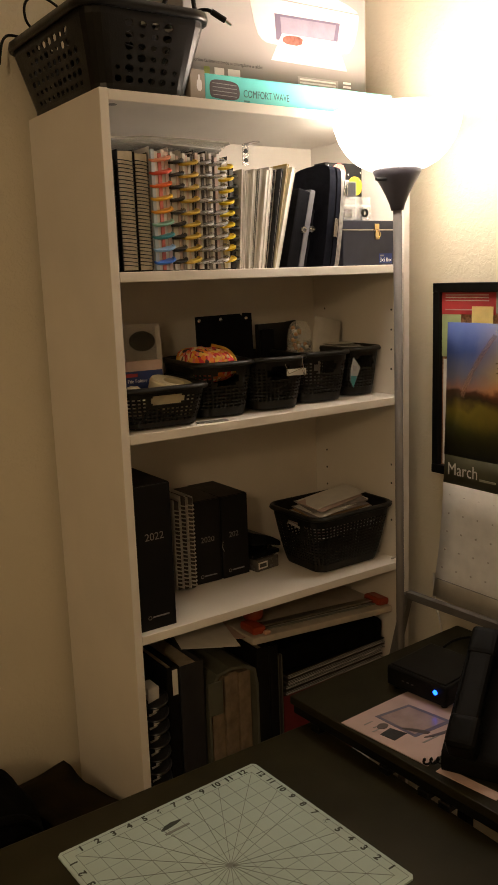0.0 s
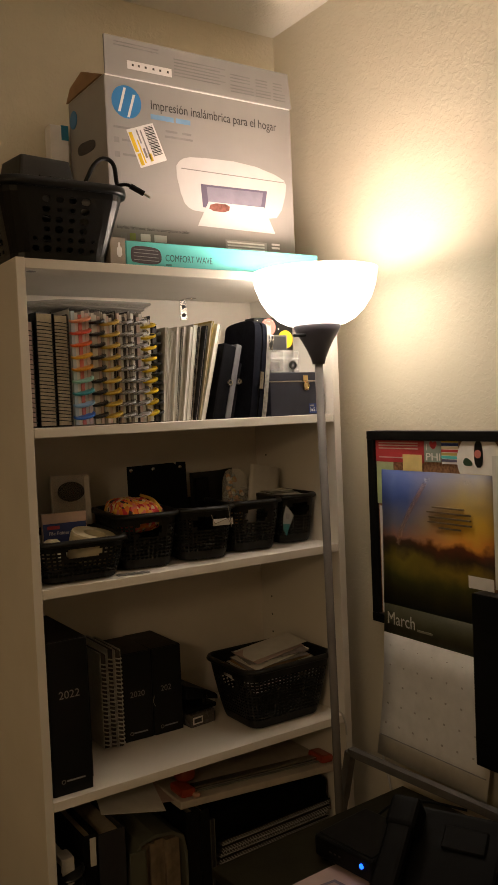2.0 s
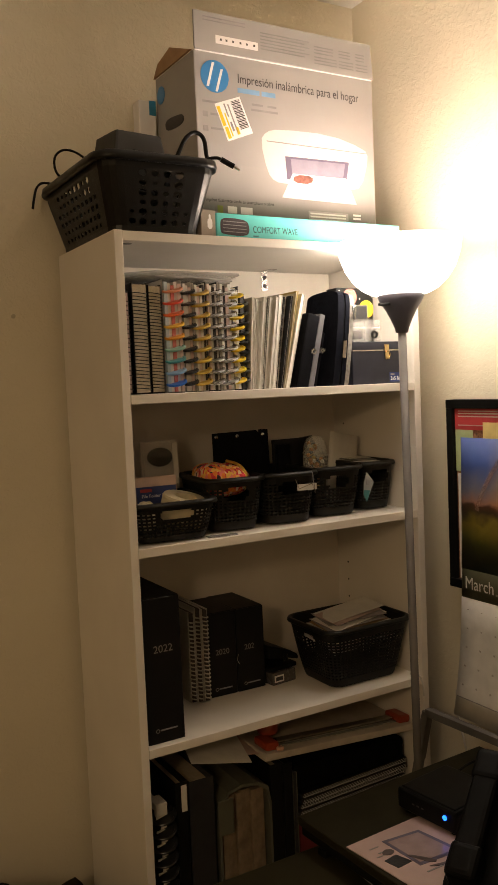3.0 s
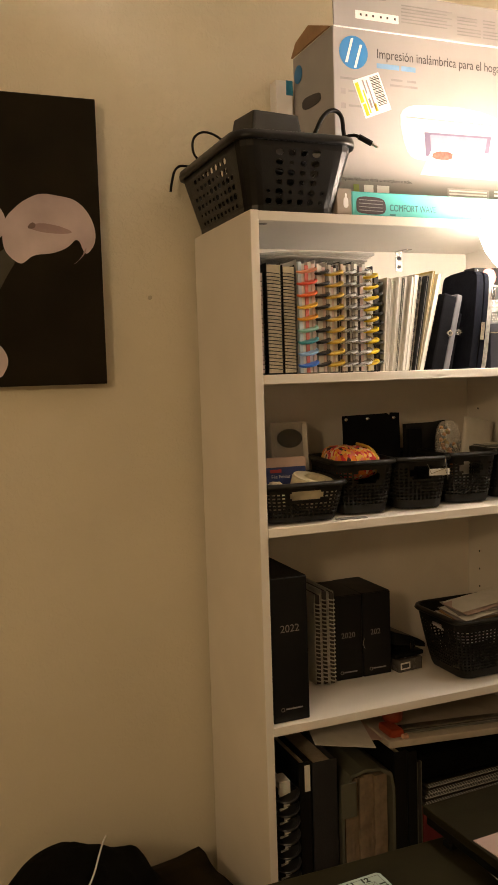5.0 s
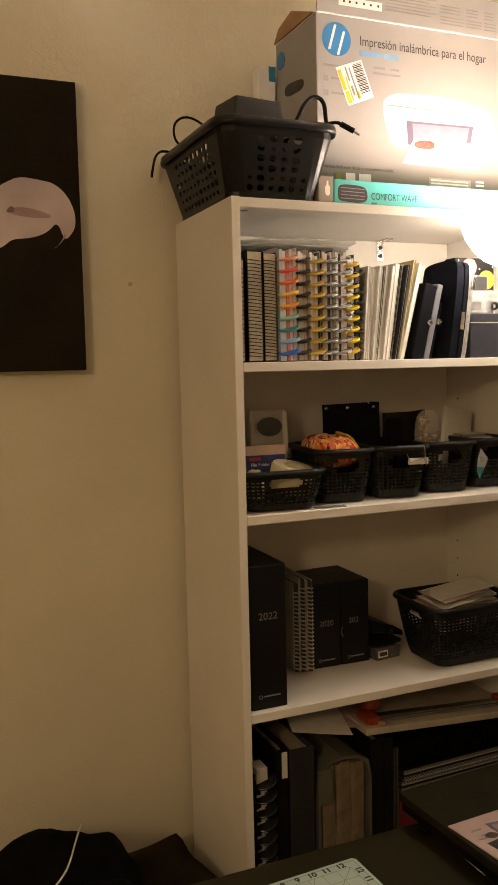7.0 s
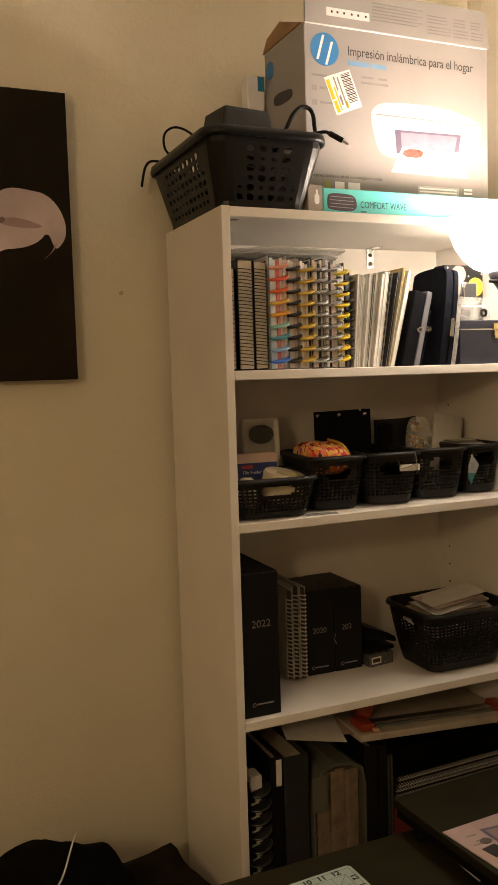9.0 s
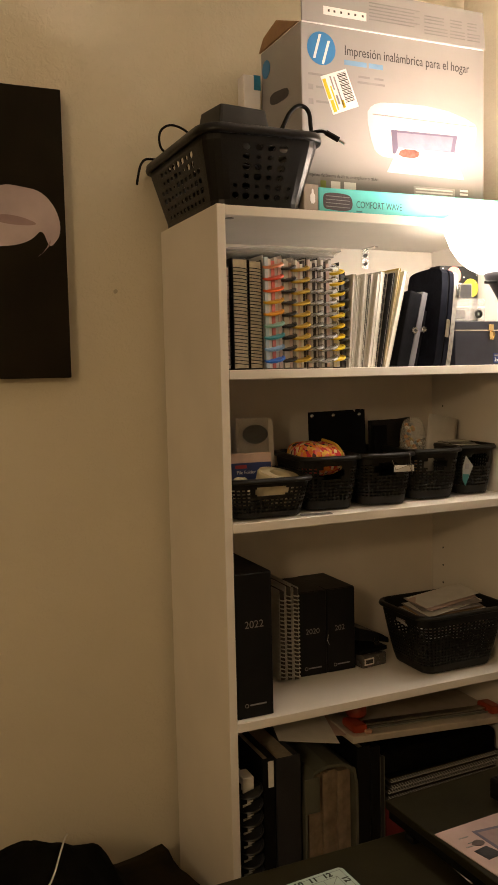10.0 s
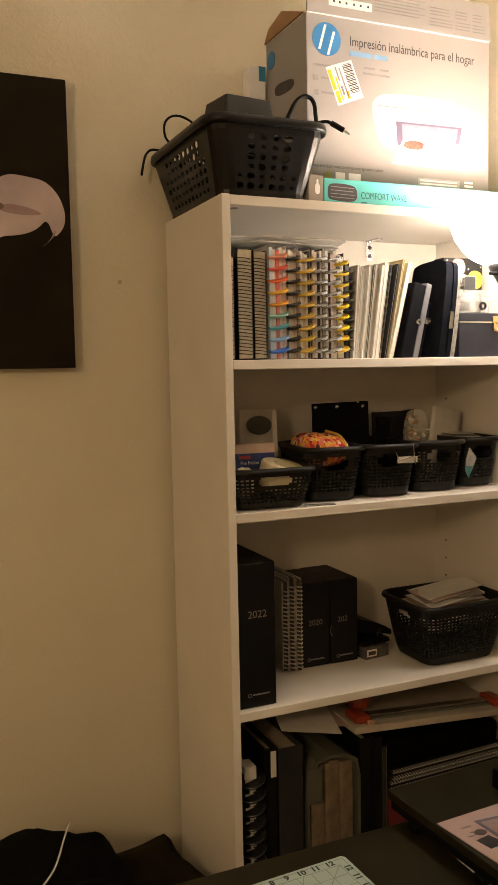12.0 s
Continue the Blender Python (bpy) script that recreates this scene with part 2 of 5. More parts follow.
# ---- the room ----
X_WALL, Y_WALL, Z_CEIL = 0.745, 0.320, 2.408
X_FAR, Y_FAR = -2.4, -3.0
structure("floor", cub(X_FAR, X_WALL, Y_FAR, Y_WALL, -0.1, 0.0), CARPET, "beige carpeted floor of a small room", "floor")
structure("ceiling", cub(X_FAR - 0.1, X_WALL + 0.1, Y_FAR - 0.1, Y_WALL + 0.1, Z_CEIL, Z_CEIL + 0.1), CEIL, "off-white painted ceiling lit by a lamp", "ceiling")
structure("wall_north", cub(X_FAR, X_WALL, Y_WALL, Y_WALL + 0.1, 0, Z_CEIL), WALL, "cream textured wall behind the bookcase", "wall")
structure("wall_east", cub(X_WALL, X_WALL + 0.1, Y_FAR, Y_WALL + 0.1, 0, Z_CEIL), WALL, "cream orange-peel textured wall beside the lamp", "wall")
structure("wall_west", cub(X_FAR - 0.1, X_FAR, Y_FAR, Y_WALL + 0.1, 0, Z_CEIL), WALL, "plain cream wall closing the room", "wall")
structure("wall_south", cub(X_FAR - 0.1, X_WALL + 0.1, Y_FAR - 0.1, Y_FAR, 0, Z_CEIL), WALL, "plain cream wall closing the room", "wall")

structure("wall_mark", plate([(-0.0045, 0.0), (-0.002, 0.004), (0.003, 0.0045), (0.005, 0.001), (0.003, -0.004), (-0.003, -0.0045)], 0.0005, "y", 2), mat("grey_scuff", (0.50, 0.45, 0.34), 0.8), "small grey scuff on the cream wall", "mark").location = (-0.091, Y_WALL - 0.0002, 1.687)

# ---- bookcase ----
CASE_W, CASE_D, CASE_H, T = 0.642, 0.295, 1.800, 0.016
SHELF_1, SHELF_2, SHELF_3 = 1.5285, 1.268, 0.9195
case = thing("bookcase", pose(0, 0, 0), "tall white laminate bookcase with open shelves, full of stationery", "bookcase")
part("side_panel", cub(-0.003, 0.012, 0, CASE_D, 0, CASE_H, 0.0008), LAMINATE, case)
part("side_panel", cub(CASE_W - T, CASE_W, 0, CASE_D, 0, CASE_H, 0.0008), LAMINATE, case)
part("top_board", cub(0.012, CASE_W - T, 0.0008, CASE_D, CASE_H - T - 0.001, CASE_H - 0.001, 0.0008), LAMINATE, case)
for z in (SHELF_1, SHELF_2, SHELF_3, 0.50, 0.08):
    part("shelf", cub(0.0126, CASE_W - T - 0.0006, 0.001, CASE_D - 0.012, z - T, z, 0.0008), LAMINATE, case)
part("back_panel", cub(0.012, CASE_W - T, CASE_D - 0.011, CASE_D - 0.005, 0.02, CASE_H - T - 0.002), BACKING, case)
part("plinth", cub(0.012, CASE_W - T, 0.012, 0.026, 0, 0.062, 0.0008), LAMINATE, case)
# dark discs on the panels, coloured as the shade inside drilled holes
PIN = mesh_of(cyl(0.0022, -0.0005, 0.0006, 10), "pin_hole", INK)
for x, turn in ((0.0122, 90), (CASE_W - T - 0.0002, -90)):
    for z in (1.32, 1.36, 1.40, 1.44, 1.00, 1.04, 1.08, 1.12, 1.60, 1.64):
        for y in (0.035, 0.245):
            share("pin_hole", PIN, case, pose(x, y, z, 0, turn, 0))
for x in (0.032, CASE_W - T - 0.026):
    part("cam_cover", cyl(0.0075, -0.0006, 0.0004, 20, m=at(x, 0.030, CASE_H - T - 0.001)), STEEL, case, "grey cam lock cover")
bracket = thing("angle_bracket", pose(0.452, CASE_D - 0.012, CASE_H - T - 0.001), "small zinc angle bracket screwed under the top board", "bracket")
bb = cub(-0.008, 0.008, -0.002, 0.0, -0.042, 0.0, 0.0004)
cub(-0.008, 0.008, -0.042, 0.0, -0.002, 0.0, 0.0004, bm=bb)
part("plate", bb, SILVER, bracket)
for z in (-0.014, -0.032):
    part("screw", cyl(0.0042, 0, 0.002, 12, m=pose(0, -0.002, z, 90)), INK, bracket)

# ---- torchiere lamp ----
lamp = thing("floor_lamp", pose(LAMP.x, LAMP.y, 1.69, 0, -LAMP_LEAN, 0), "lit torchiere floor lamp with white bowl shade and grey pole", "lamp")
bowl_profile = [(0.032, 0.003), (0.052, 0.004), (0.070, 0.013), (0.087, 0.029), (0.101, 0.050), (0.110, 0.075), (0.114, 0.100), (0.110, 0.101), (0.105, 0.076), (0.096, 0.053), (0.083, 0.034), (0.067, 0.019), (0.050, 0.010), (0.032, 0.009)]
SHADE = glow("lit_white_glass", (1.0, 0.86, 0.71), GLOW)
part("shade", lathe(bowl_profile, 48), SHADE, lamp, "glowing white bowl shade", smooth=True)
lamp_neck = part("neck", lathe([(0.0, 0.004), (0.042, 0.003), (0.0435, 0.0), (0.039, -0.010), (0.030, -0.024), (0.0205, -0.042), (0.0138, -0.058), (0.0112, -0.068), (0.0, -0.068)], 36), NECK, lamp, "dark grey flared neck", smooth=True)
part("pole", cyl(0.0078, -1.66, -0.066, 24), POLE, lamp, "", smooth=True)
part("base", lathe([(0.0, -1.672), (0.115, -1.678), (0.118, -1.670), (0.105, -1.660), (0.03, -1.652), (0.0, -1.650)], 40), NECK, lamp, "", smooth=True)
part("switch", tube([(-0.036, -0.01, -0.016), (-0.056, -0.012, -0.017), (-0.062, -0.012, -0.017)], 0.003), BLACK, lamp_neck)
part("socket", cyl(0.020, 0.010, 0.045, 20), NECK, lamp)
bulb = bpy.data.lights.new("bulb", "POINT")
bulb.energy, bulb.color, bulb.shadow_soft_size = BULB, WARM, 0.035
bulb_ob = new("bulb", bulb)
bulb_ob.parent, bulb_ob.location = lamp, (0, 0, 0.064)


# ---- baskets ----
def woven_basket(w0, d0, w1, d1, h, handle=True, holes=True, name="storage_basket", label="", group="", m=None, cell=0.0050, grip_w=0.024):
    """A tapered plastic basket with a slotted wall, a flat rim and hand holes in its short sides."""
    b = thing(name, m, label, "basket", group)
    n = int(2 * (w1 + d1) / cell / 2) * 2
    rows = int(h / 0.0033)
    grid = []
    bm = bmesh.new()
    for j in range(rows + 1):
        t = j / rows
        k = t ** 0.8
        w, d = w0 + (w1 - w0) * k, d0 + (d1 - d0) * k
        r = 0.022 + 0.006 * t
        row = []
        for i in range(n):
            s = (i // 2 * 2 + (0.0 if i % 2 == 0 else 1.25)) / n
            x, y = rounded(w, d, r, s)
            zz = 0.004 + t * (h - 0.004)
            row.append(bm.verts.new((x, y, zz)))
        grid.append(row)
    for j in range(rows):
        for i in range(n):
            a, c = grid[j][i], grid[j][(i + 1) % n]
            e, f = grid[j + 1][(i + 1) % n], grid[j + 1][i]
            mid = (a.co + e.co) / 2
            zone = 0.16 * h < mid.z < 0.84 * h
            slot = holes and zone and i % 2 == 0 and j % 2 == 1
            front = abs(mid.x) < grip_w and abs(mid.y) > d0 * 0.42
            grip = handle and front and 0.60 * h < mid.z < 0.84 * h and not (abs(mid.x) > grip_w - 0.005 and (mid.z < 0.65 * h or mid.z > 0.79 * h))
            lip = handle and abs(mid.x) < grip_w + 0.006 and abs(mid.y) > d0 * 0.42 and 0.55 * h < mid.z < 0.88 * h
            if grip or (slot and not lip):
                continue
            bm.faces.new((a, c, e, f))
    bm.faces.new(grid[0])
    ob = part("body", bm, BASKET, b)
    so = ob.modifiers.new("thickness", "SOLIDIFY")
    so.thickness, so.offset = 0.0022, 0.0
    rim = bmesh.new()
    prof = [(0.000, h - 0.004), (0.006, h - 0.007), (0.0075, h - 0.004), (0.005, h + 0.001), (-0.001, h + 0.002), (-0.003, h - 0.003)]
    loops = []
    for i in range(72):
        loops.append([rim.verts.new((*rounded(w1 + 2 * o, d1 + 2 * o, 0.028 + o, i / 72), z)) for o, z in prof])
    for i in range(72):
        a, c = loops[i], loops[(i + 1) % 72]
        for k in range(len(prof)):
            rim.faces.new((a[k], c[k], c[(k + 1) % len(prof)], a[(k + 1) % len(prof)]))
    part("rim", rim, BASKET, b, smooth=True)
    return b


ROW = "black baskets on the second shelf"
z2 = SHELF_2
woven_basket(0.124, 0.17, 0.156, 0.205, 0.072, label="low black slotted plastic basket holding label packs and tape", group=ROW, m=pose(0.096, 0.106, z2, 0, 0, -4), name="storage_basket", grip_w=0.032)
for i, (x, y, a) in enumerate(((0.234, 0.116, -8), (0.352, 0.112, -10), (0.470, 0.126, -9), (0.5775, 0.142, -4))):
    woven_basket(0.088 if i < 3 else 0.072, 0.150, 0.113 if i < 3 else 0.086, 0.185, 0.100, label=("black slotted plastic basket holding a patterned pouch", "black slotted plastic basket holding a black folder", "black slotted plastic basket holding bead bags", "black slotted plastic basket with a teal tag")[i], group=ROW, m=pose(x, y, z2, 0, 0, a), name="storage_basket")
woven_basket(0.118, 0.160, 0.164, 0.208, 0.125, label="black slotted plastic basket full of envelopes and papers", m=pose(0.514, 0.101, SHELF_3, 0, 0, -90), name="storage_basket", handle=True)


# ---- things on top of the bookcase ----
TOP = CASE_H
printer = thing("printer_carton", pose(0.209, 0.100, TOP), "large grey printed printer carton with open flaps on the bookcase", "box")
PW, PD, PH = 0.412, 0.172, 0.355
part("carton", cub(0, PW, 0, PD, 0, PH, 0.0025, 2), BOXGREY, printer)
front_flap = part("front_flap", plate([(0.001, PH), (PW, PH), (PW - 0.006, 0.424), (0.001, 0.424)], 0.004), BOXGREY, printer, "raised printed front flap")
part("crease", cub(0.002, PW - 0.002, -0.0012, 0.0005, PH - 0.002, PH + 0.001), WHITEPRINT, printer)
part("side_flap", plate([(-0.005, PH), (-0.092, PH + 0.034), (-0.150, PH + 0.022), (-0.172, PH)], 0.004, "x"), KRAFT, printer, "brown inside of a raised side flap")
# no opening is cut: a dark plate carries the shade inside the hand hole
part("hand_hole", plate([(-0.052, 0.236), (-0.050, 0.252), (-0.072, 0.258), (-0.130, 0.264), (-0.134, 0.246), (-0.112, 0.238)], 0.001, "x", 2), INK, printer)
part("side_emblem", cyl(0.017, 0, 0.001, 28, m=at(-0.0008, 0.146, 0.316, Matrix.Rotation(radians(-90), 4, "Y"))), BLUE, printer, "blue round emblem")


def on_front(name, pts, material, label="", lift=0.0008, steps=0, parent=printer):
    """A printed shape on the front face."""
    bm = plate(pts, 0.0003, "y", steps)
    lift = lift * 0.4 if lift < 0.005 else 0.004 + (lift - 0.004) * 0.3
    bm.transform(Matrix.Translation((0, 0.0003 - lift, 0)))
    return part(name, bm, material, parent, label)


def bar(x0, x1, z0, z1):
    return [(x0, z0), (x1, z0), (x1, z1), (x0, z1)]


GROUND = mat("grey_gradient_print", (0.56, 0.53, 0.51), 0.45, vary=0.04, scale=9)
gn_ = GROUND.node_tree
gm, gs = gn_.nodes.new("ShaderNodeMapRange"), gn_.nodes.new("ShaderNodeSeparateXYZ")
gx = gn_.nodes.new("ShaderNodeValToRGB")
gx.color_ramp.elements[0].color, gx.color_ramp.elements[1].color = (0.11, 0.105, 0.10, 1), (0.32, 0.305, 0.295, 1)
gm.inputs["From Max"].default_value = 0.15
gn_.links.new(gn_.nodes["Texture Coordinate"].outputs["Object"], gs.inputs[0])
gn_.links.new(gs.outputs["Z"], gm.inputs["Value"])
gn_.links.new(gm.outputs["Result"], gx.inputs["Fac"])
gn_.links.new(gx.outputs["Color"], gn_.nodes["Principled BSDF"].inputs["Base Color"])
on_front("shaded_print", bar(0.002, 0.410, 0.003, 0.153), GROUND, "darker grey printed ground", 0.0006)
part("emblem", cyl(0.0295, 0, 0.0004, 40, m=at(0.042, -0.0001, 0.311, FRONT)), BLUE, printer, "blue round emblem")
for x, z0_, z1_ in ((0.033, 0.292, 0.336), (0.051, 0.284, 0.326)):
    on_front("emblem_stroke", [(x - 0.009, z0_), (x - 0.004, z0_), (x + 0.009, z1_), (x + 0.004, z1_)], WHITEPRINT, "", 0.0022)
lettering("Impresión inalámbrica para el hogar", 0.0245, at(0.090, -0.0003, 0.306, FRONT), INK, printer, "headline", "dark printed headline", width=0.284)
for x0, x1 in ((0.090, 0.138), (0.143, 0.174)):
    on_front("name_bar", bar(x0, x1, 0.288, 0.297), PALEBLUE)
for x0, x1, z in ((0.014, 0.050, 0.262), (0.120, 0.145, 0.268), (0.155, 0.175, 0.268), (0.030, 0.062, 0.240), (0.030, 0.066, 0.214), (0.118, 0.178, 0.258)):
    on_front("caption_bar", bar(x0, x1, z, z + 0.004), GREYINK)
for z in (0.236, 0.210):
    on_front("icon_square", bar(0.014, 0.024, z, z + 0.010), GREYINK)
# sticker with a bar code
ST = ((0.039, 0.261), (0.093, 0.281), (0.120, 0.216), (0.065, 0.195))
sticker = on_front("sticker", ST, WHITEPRINT, "white and yellow price sticker", 0.0012)


def on_sticker(u, v):
    a, b = Vector(ST[0]).lerp(ST[1], u), Vector(ST[3]).lerp(ST[2], u)
    return tuple(a.lerp(b, v))


for u0, u1, v0, v1, mt_ in ((0.03, 0.15, 0.08, 0.60, YELLOW), (0.06, 0.18, 0.64, 0.95, YELLOW), (0.22, 0.27, 0.30, 0.92, YELLOW), (0.31, 0.36, 0.06, 0.42, GREYINK), (0.31, 0.38, 0.55, 0.80, GREYINK), (0.44, 0.49, 0.10, 0.86, GREYINK), (0.44, 0.54, 0.72, 0.92, YELLOW)):
    on_front("sticker_bar", [on_sticker(u0, v0), on_sticker(u1, v0), on_sticker(u1, v1), on_sticker(u0, v1)], mt_, "", 0.0018, 0, sticker)
v = 0.06
for i in range(20):
    wdt = 0.014 + 0.016 * ((i * 7) % 3) / 2
    on_front("code_bar", [on_sticker(0.60, v), on_sticker(0.94, v), on_sticker(0.94, v + wdt), on_sticker(0.60, v + wdt)], INK, "", 0.0018, 0, sticker)
    v += wdt + 0.017
# the pictured machine
PRINTEDWHITE = mat("printed_machine_white", (0.56, 0.55, 0.555), 0.45, vary=0.03)
machine = on_front("pictured_machine", [(0.136, 0.204), (0.149, 0.222), (0.176, 0.230), (0.299, 0.233), (0.387, 0.213), (0.397, 0.195), (0.376, 0.132), (0.343, 0.127), (0.192, 0.127), (0.166, 0.129), (0.150, 0.144)], PRINTEDWHITE, "printed picture of a white printer", 0.0010, 1)
on_front("pictured_lid_edge", [(0.150, 0.204), (0.392, 0.203), (0.392, 0.2045), (0.150, 0.206)], GREYINK, "", 0.0014, 0, machine)
on_front("pictured_slot", [(0.191, 0.180), (0.346, 0.182), (0.337, 0.136), (0.194, 0.136)], LILAC, "", 0.0014, 0, machine)
on_front("pictured_slot_back", [(0.204, 0.176), (0.336, 0.178), (0.330, 0.150), (0.206, 0.148)], mat("pale_lilac_print", (0.25, 0.235, 0.31), 0.5), "", 0.0018, 0, machine)
on_front("pictured_sheet", [(0.207, 0.148), (0.337, 0.149), (0.362, 0.098), (0.181, 0.100)], PRINTEDWHITE, "", 0.0022, 0, machine)
on_front("pictured_photo", [(0.212, 0.146), (0.256, 0.147), (0.252, 0.130), (0.206, 0.131)], mat("reddish_photo_print", (0.30, 0.11, 0.08), 0.5, vary=0.3, scale=120), "", 0.0026, 1, machine)
lettering("Imprima fácilmente desde su smartphone o tablet", 0.0085, at(0.011, -0.0004, 0.082, FRONT), INK, printer, "footer_line", width=0.150)
for x0, x1, c in ((0.018, 0.030, GREYINK), (0.036, 0.048, mat("olive_icon", (0.25, 0.30, 0.06), 0.5)), (0.058, 0.078, WHITEPRINT), (0.086, 0.112, WHITEPRINT)):
    on_front("footer_icon", bar(x0, x1, 0.062, 0.075), c, "", 0.0014)
on_front("footer_panel", bar(0.242, 0.340, 0.052, 0.078), mat("mid_grey_print", (0.42, 0.40, 0.39), 0.5), "", 0.0012)
for z in (0.072, 0.066, 0.060, 0.054):
    on_front("footer_bar", bar(0.246, 0.334, z, z + 0.003), WHITEPRINT, "", 0.0018)
for z in (0.074, 0.067, 0.052):
    on_front("footer_note", bar(0.352, 0.380 if z < 0.06 else 0.372, z, z + 0.004), WHITEPRINT, "", 0.0018)
# small print on the flap
on_front("flap_panel", bar(0.045, 0.136, 0.370, 0.385), WHITEPRINT, "", 0.0058, 0, front_flap)
for x in (0.054, 0.066, 0.080, 0.096, 0.110, 0.126):
    on_front("flap_dot", bar(x, x + 0.004, 0.376, 0.380), INK, "", 0.0064, 0, front_flap)
for z in (0.404, 0.398, 0.392, 0.386, 0.380, 0.374):
    on_front("flap_line", bar(0.142, 0.255 - (z * 1000 % 4) * 0.006, z, z + 0.0022), GREYINK, "", 0.0058, 0, front_flap)
for z in (0.398, 0.392, 0.386, 0.378, 0.372, 0.366):
    for x0, x1 in ((0.266, 0.320), (0.326, 0.362), (0.368, 0.398)):
        on_front("flap_line", bar(x0, x1 - (z * 1000 % 3) * 0.004, z, z + 0.0022), GREYINK, "", 0.0058, 0, front_flap)
for z in (0.414, 0.408):
    on_front("flap_line", bar(0.020, 0.110, z, z + 0.002), GREYINK, "", 0.0058, 0, front_flap)

keyboard = thing("keyboard_carton", pose(0.203, 0.030, TOP), "long flat teal keyboard carton in front of the grey carton", "box")
part("carton", cub(0, 0.420, 0, 0.062, 0, 0.0455, 0.0015, 2), TEAL, keyboard)
PLUM = mat("dark_plum_print", (0.070, 0.050, 0.062), 0.5, vary=0.25, scale=300)
on_front("pictured_keyboard", [(0.008, 0.024), (0.010, 0.036), (0.030, 0.038), (0.060, 0.036), (0.068, 0.028), (0.068, 0.010), (0.050, 0.006), (0.020, 0.008), (0.009, 0.010)], PLUM, "printed picture of a dark keyboard", 0.0008, 2, keyboard)
for z in (0.012, 0.018, 0.024, 0.030):
    on_front("pictured_key_row", [(0.014, z + 0.001), (0.062, z), (0.062, z + 0.0012), (0.014, z + 0.0022)], GREYINK, "", 0.0012, 0, keyboard)
lettering("COMFORT WAVE", 0.0170, at(0.0755, -0.0003, 0.0140, FRONT), mat("dark_teal_ink", (0.02, 0.07, 0.08), 0.5), keyboard, "wording", width=0.097)
on_front("small_bar", bar(0.076, 0.088, 0.006, 0.009), mat("mid_teal_ink", (0.05, 0.20, 0.20), 0.5), "", 0.0008, 0, keyboard)

hang = thing("small_carton", pose(0.167, 0.018, TOP, 0, 0, 4), "small beige cardboard carton with a white hang tab", "box")
part("carton", cub(0, 0.030, 0, 0.030, 0, 0.047, 0.001), mat("beige_card", (0.34, 0.29, 0.24), 0.7, vary=0.1), hang)
on_front("window", [(0.013, 0.014), (0.023, 0.014), (0.023, 0.030), (0.020, 0.031), (0.020, 0.039), (0.016, 0.039), (0.016, 0.031), (0.013, 0.030)], WHITEPRINT, "", 0.0006, 1, hang)

upright = thing("slim_carton", pose(0.166, 0.262, TOP), "slim white carton with a blue edge behind the printer carton", "box")
part("carton", cub(0, 0.036, 0, 0.030, 0, 0.308, 0.001), WHITEPRINT, upright)
part("blue_edge", cub(0.022, 0.0365, -0.0006, 0.0305, 0.28, 0.3085), mat("bright_blue_print", (0.03, 0.25, 0.42), 0.45), upright)


GLOSSBLACK = mat("glossy_black_plastic", (0.0045, 0.0045, 0.0045), 0.34, vary=0.2, scale=60, bump=0.12, fine=400, spec=0.30)


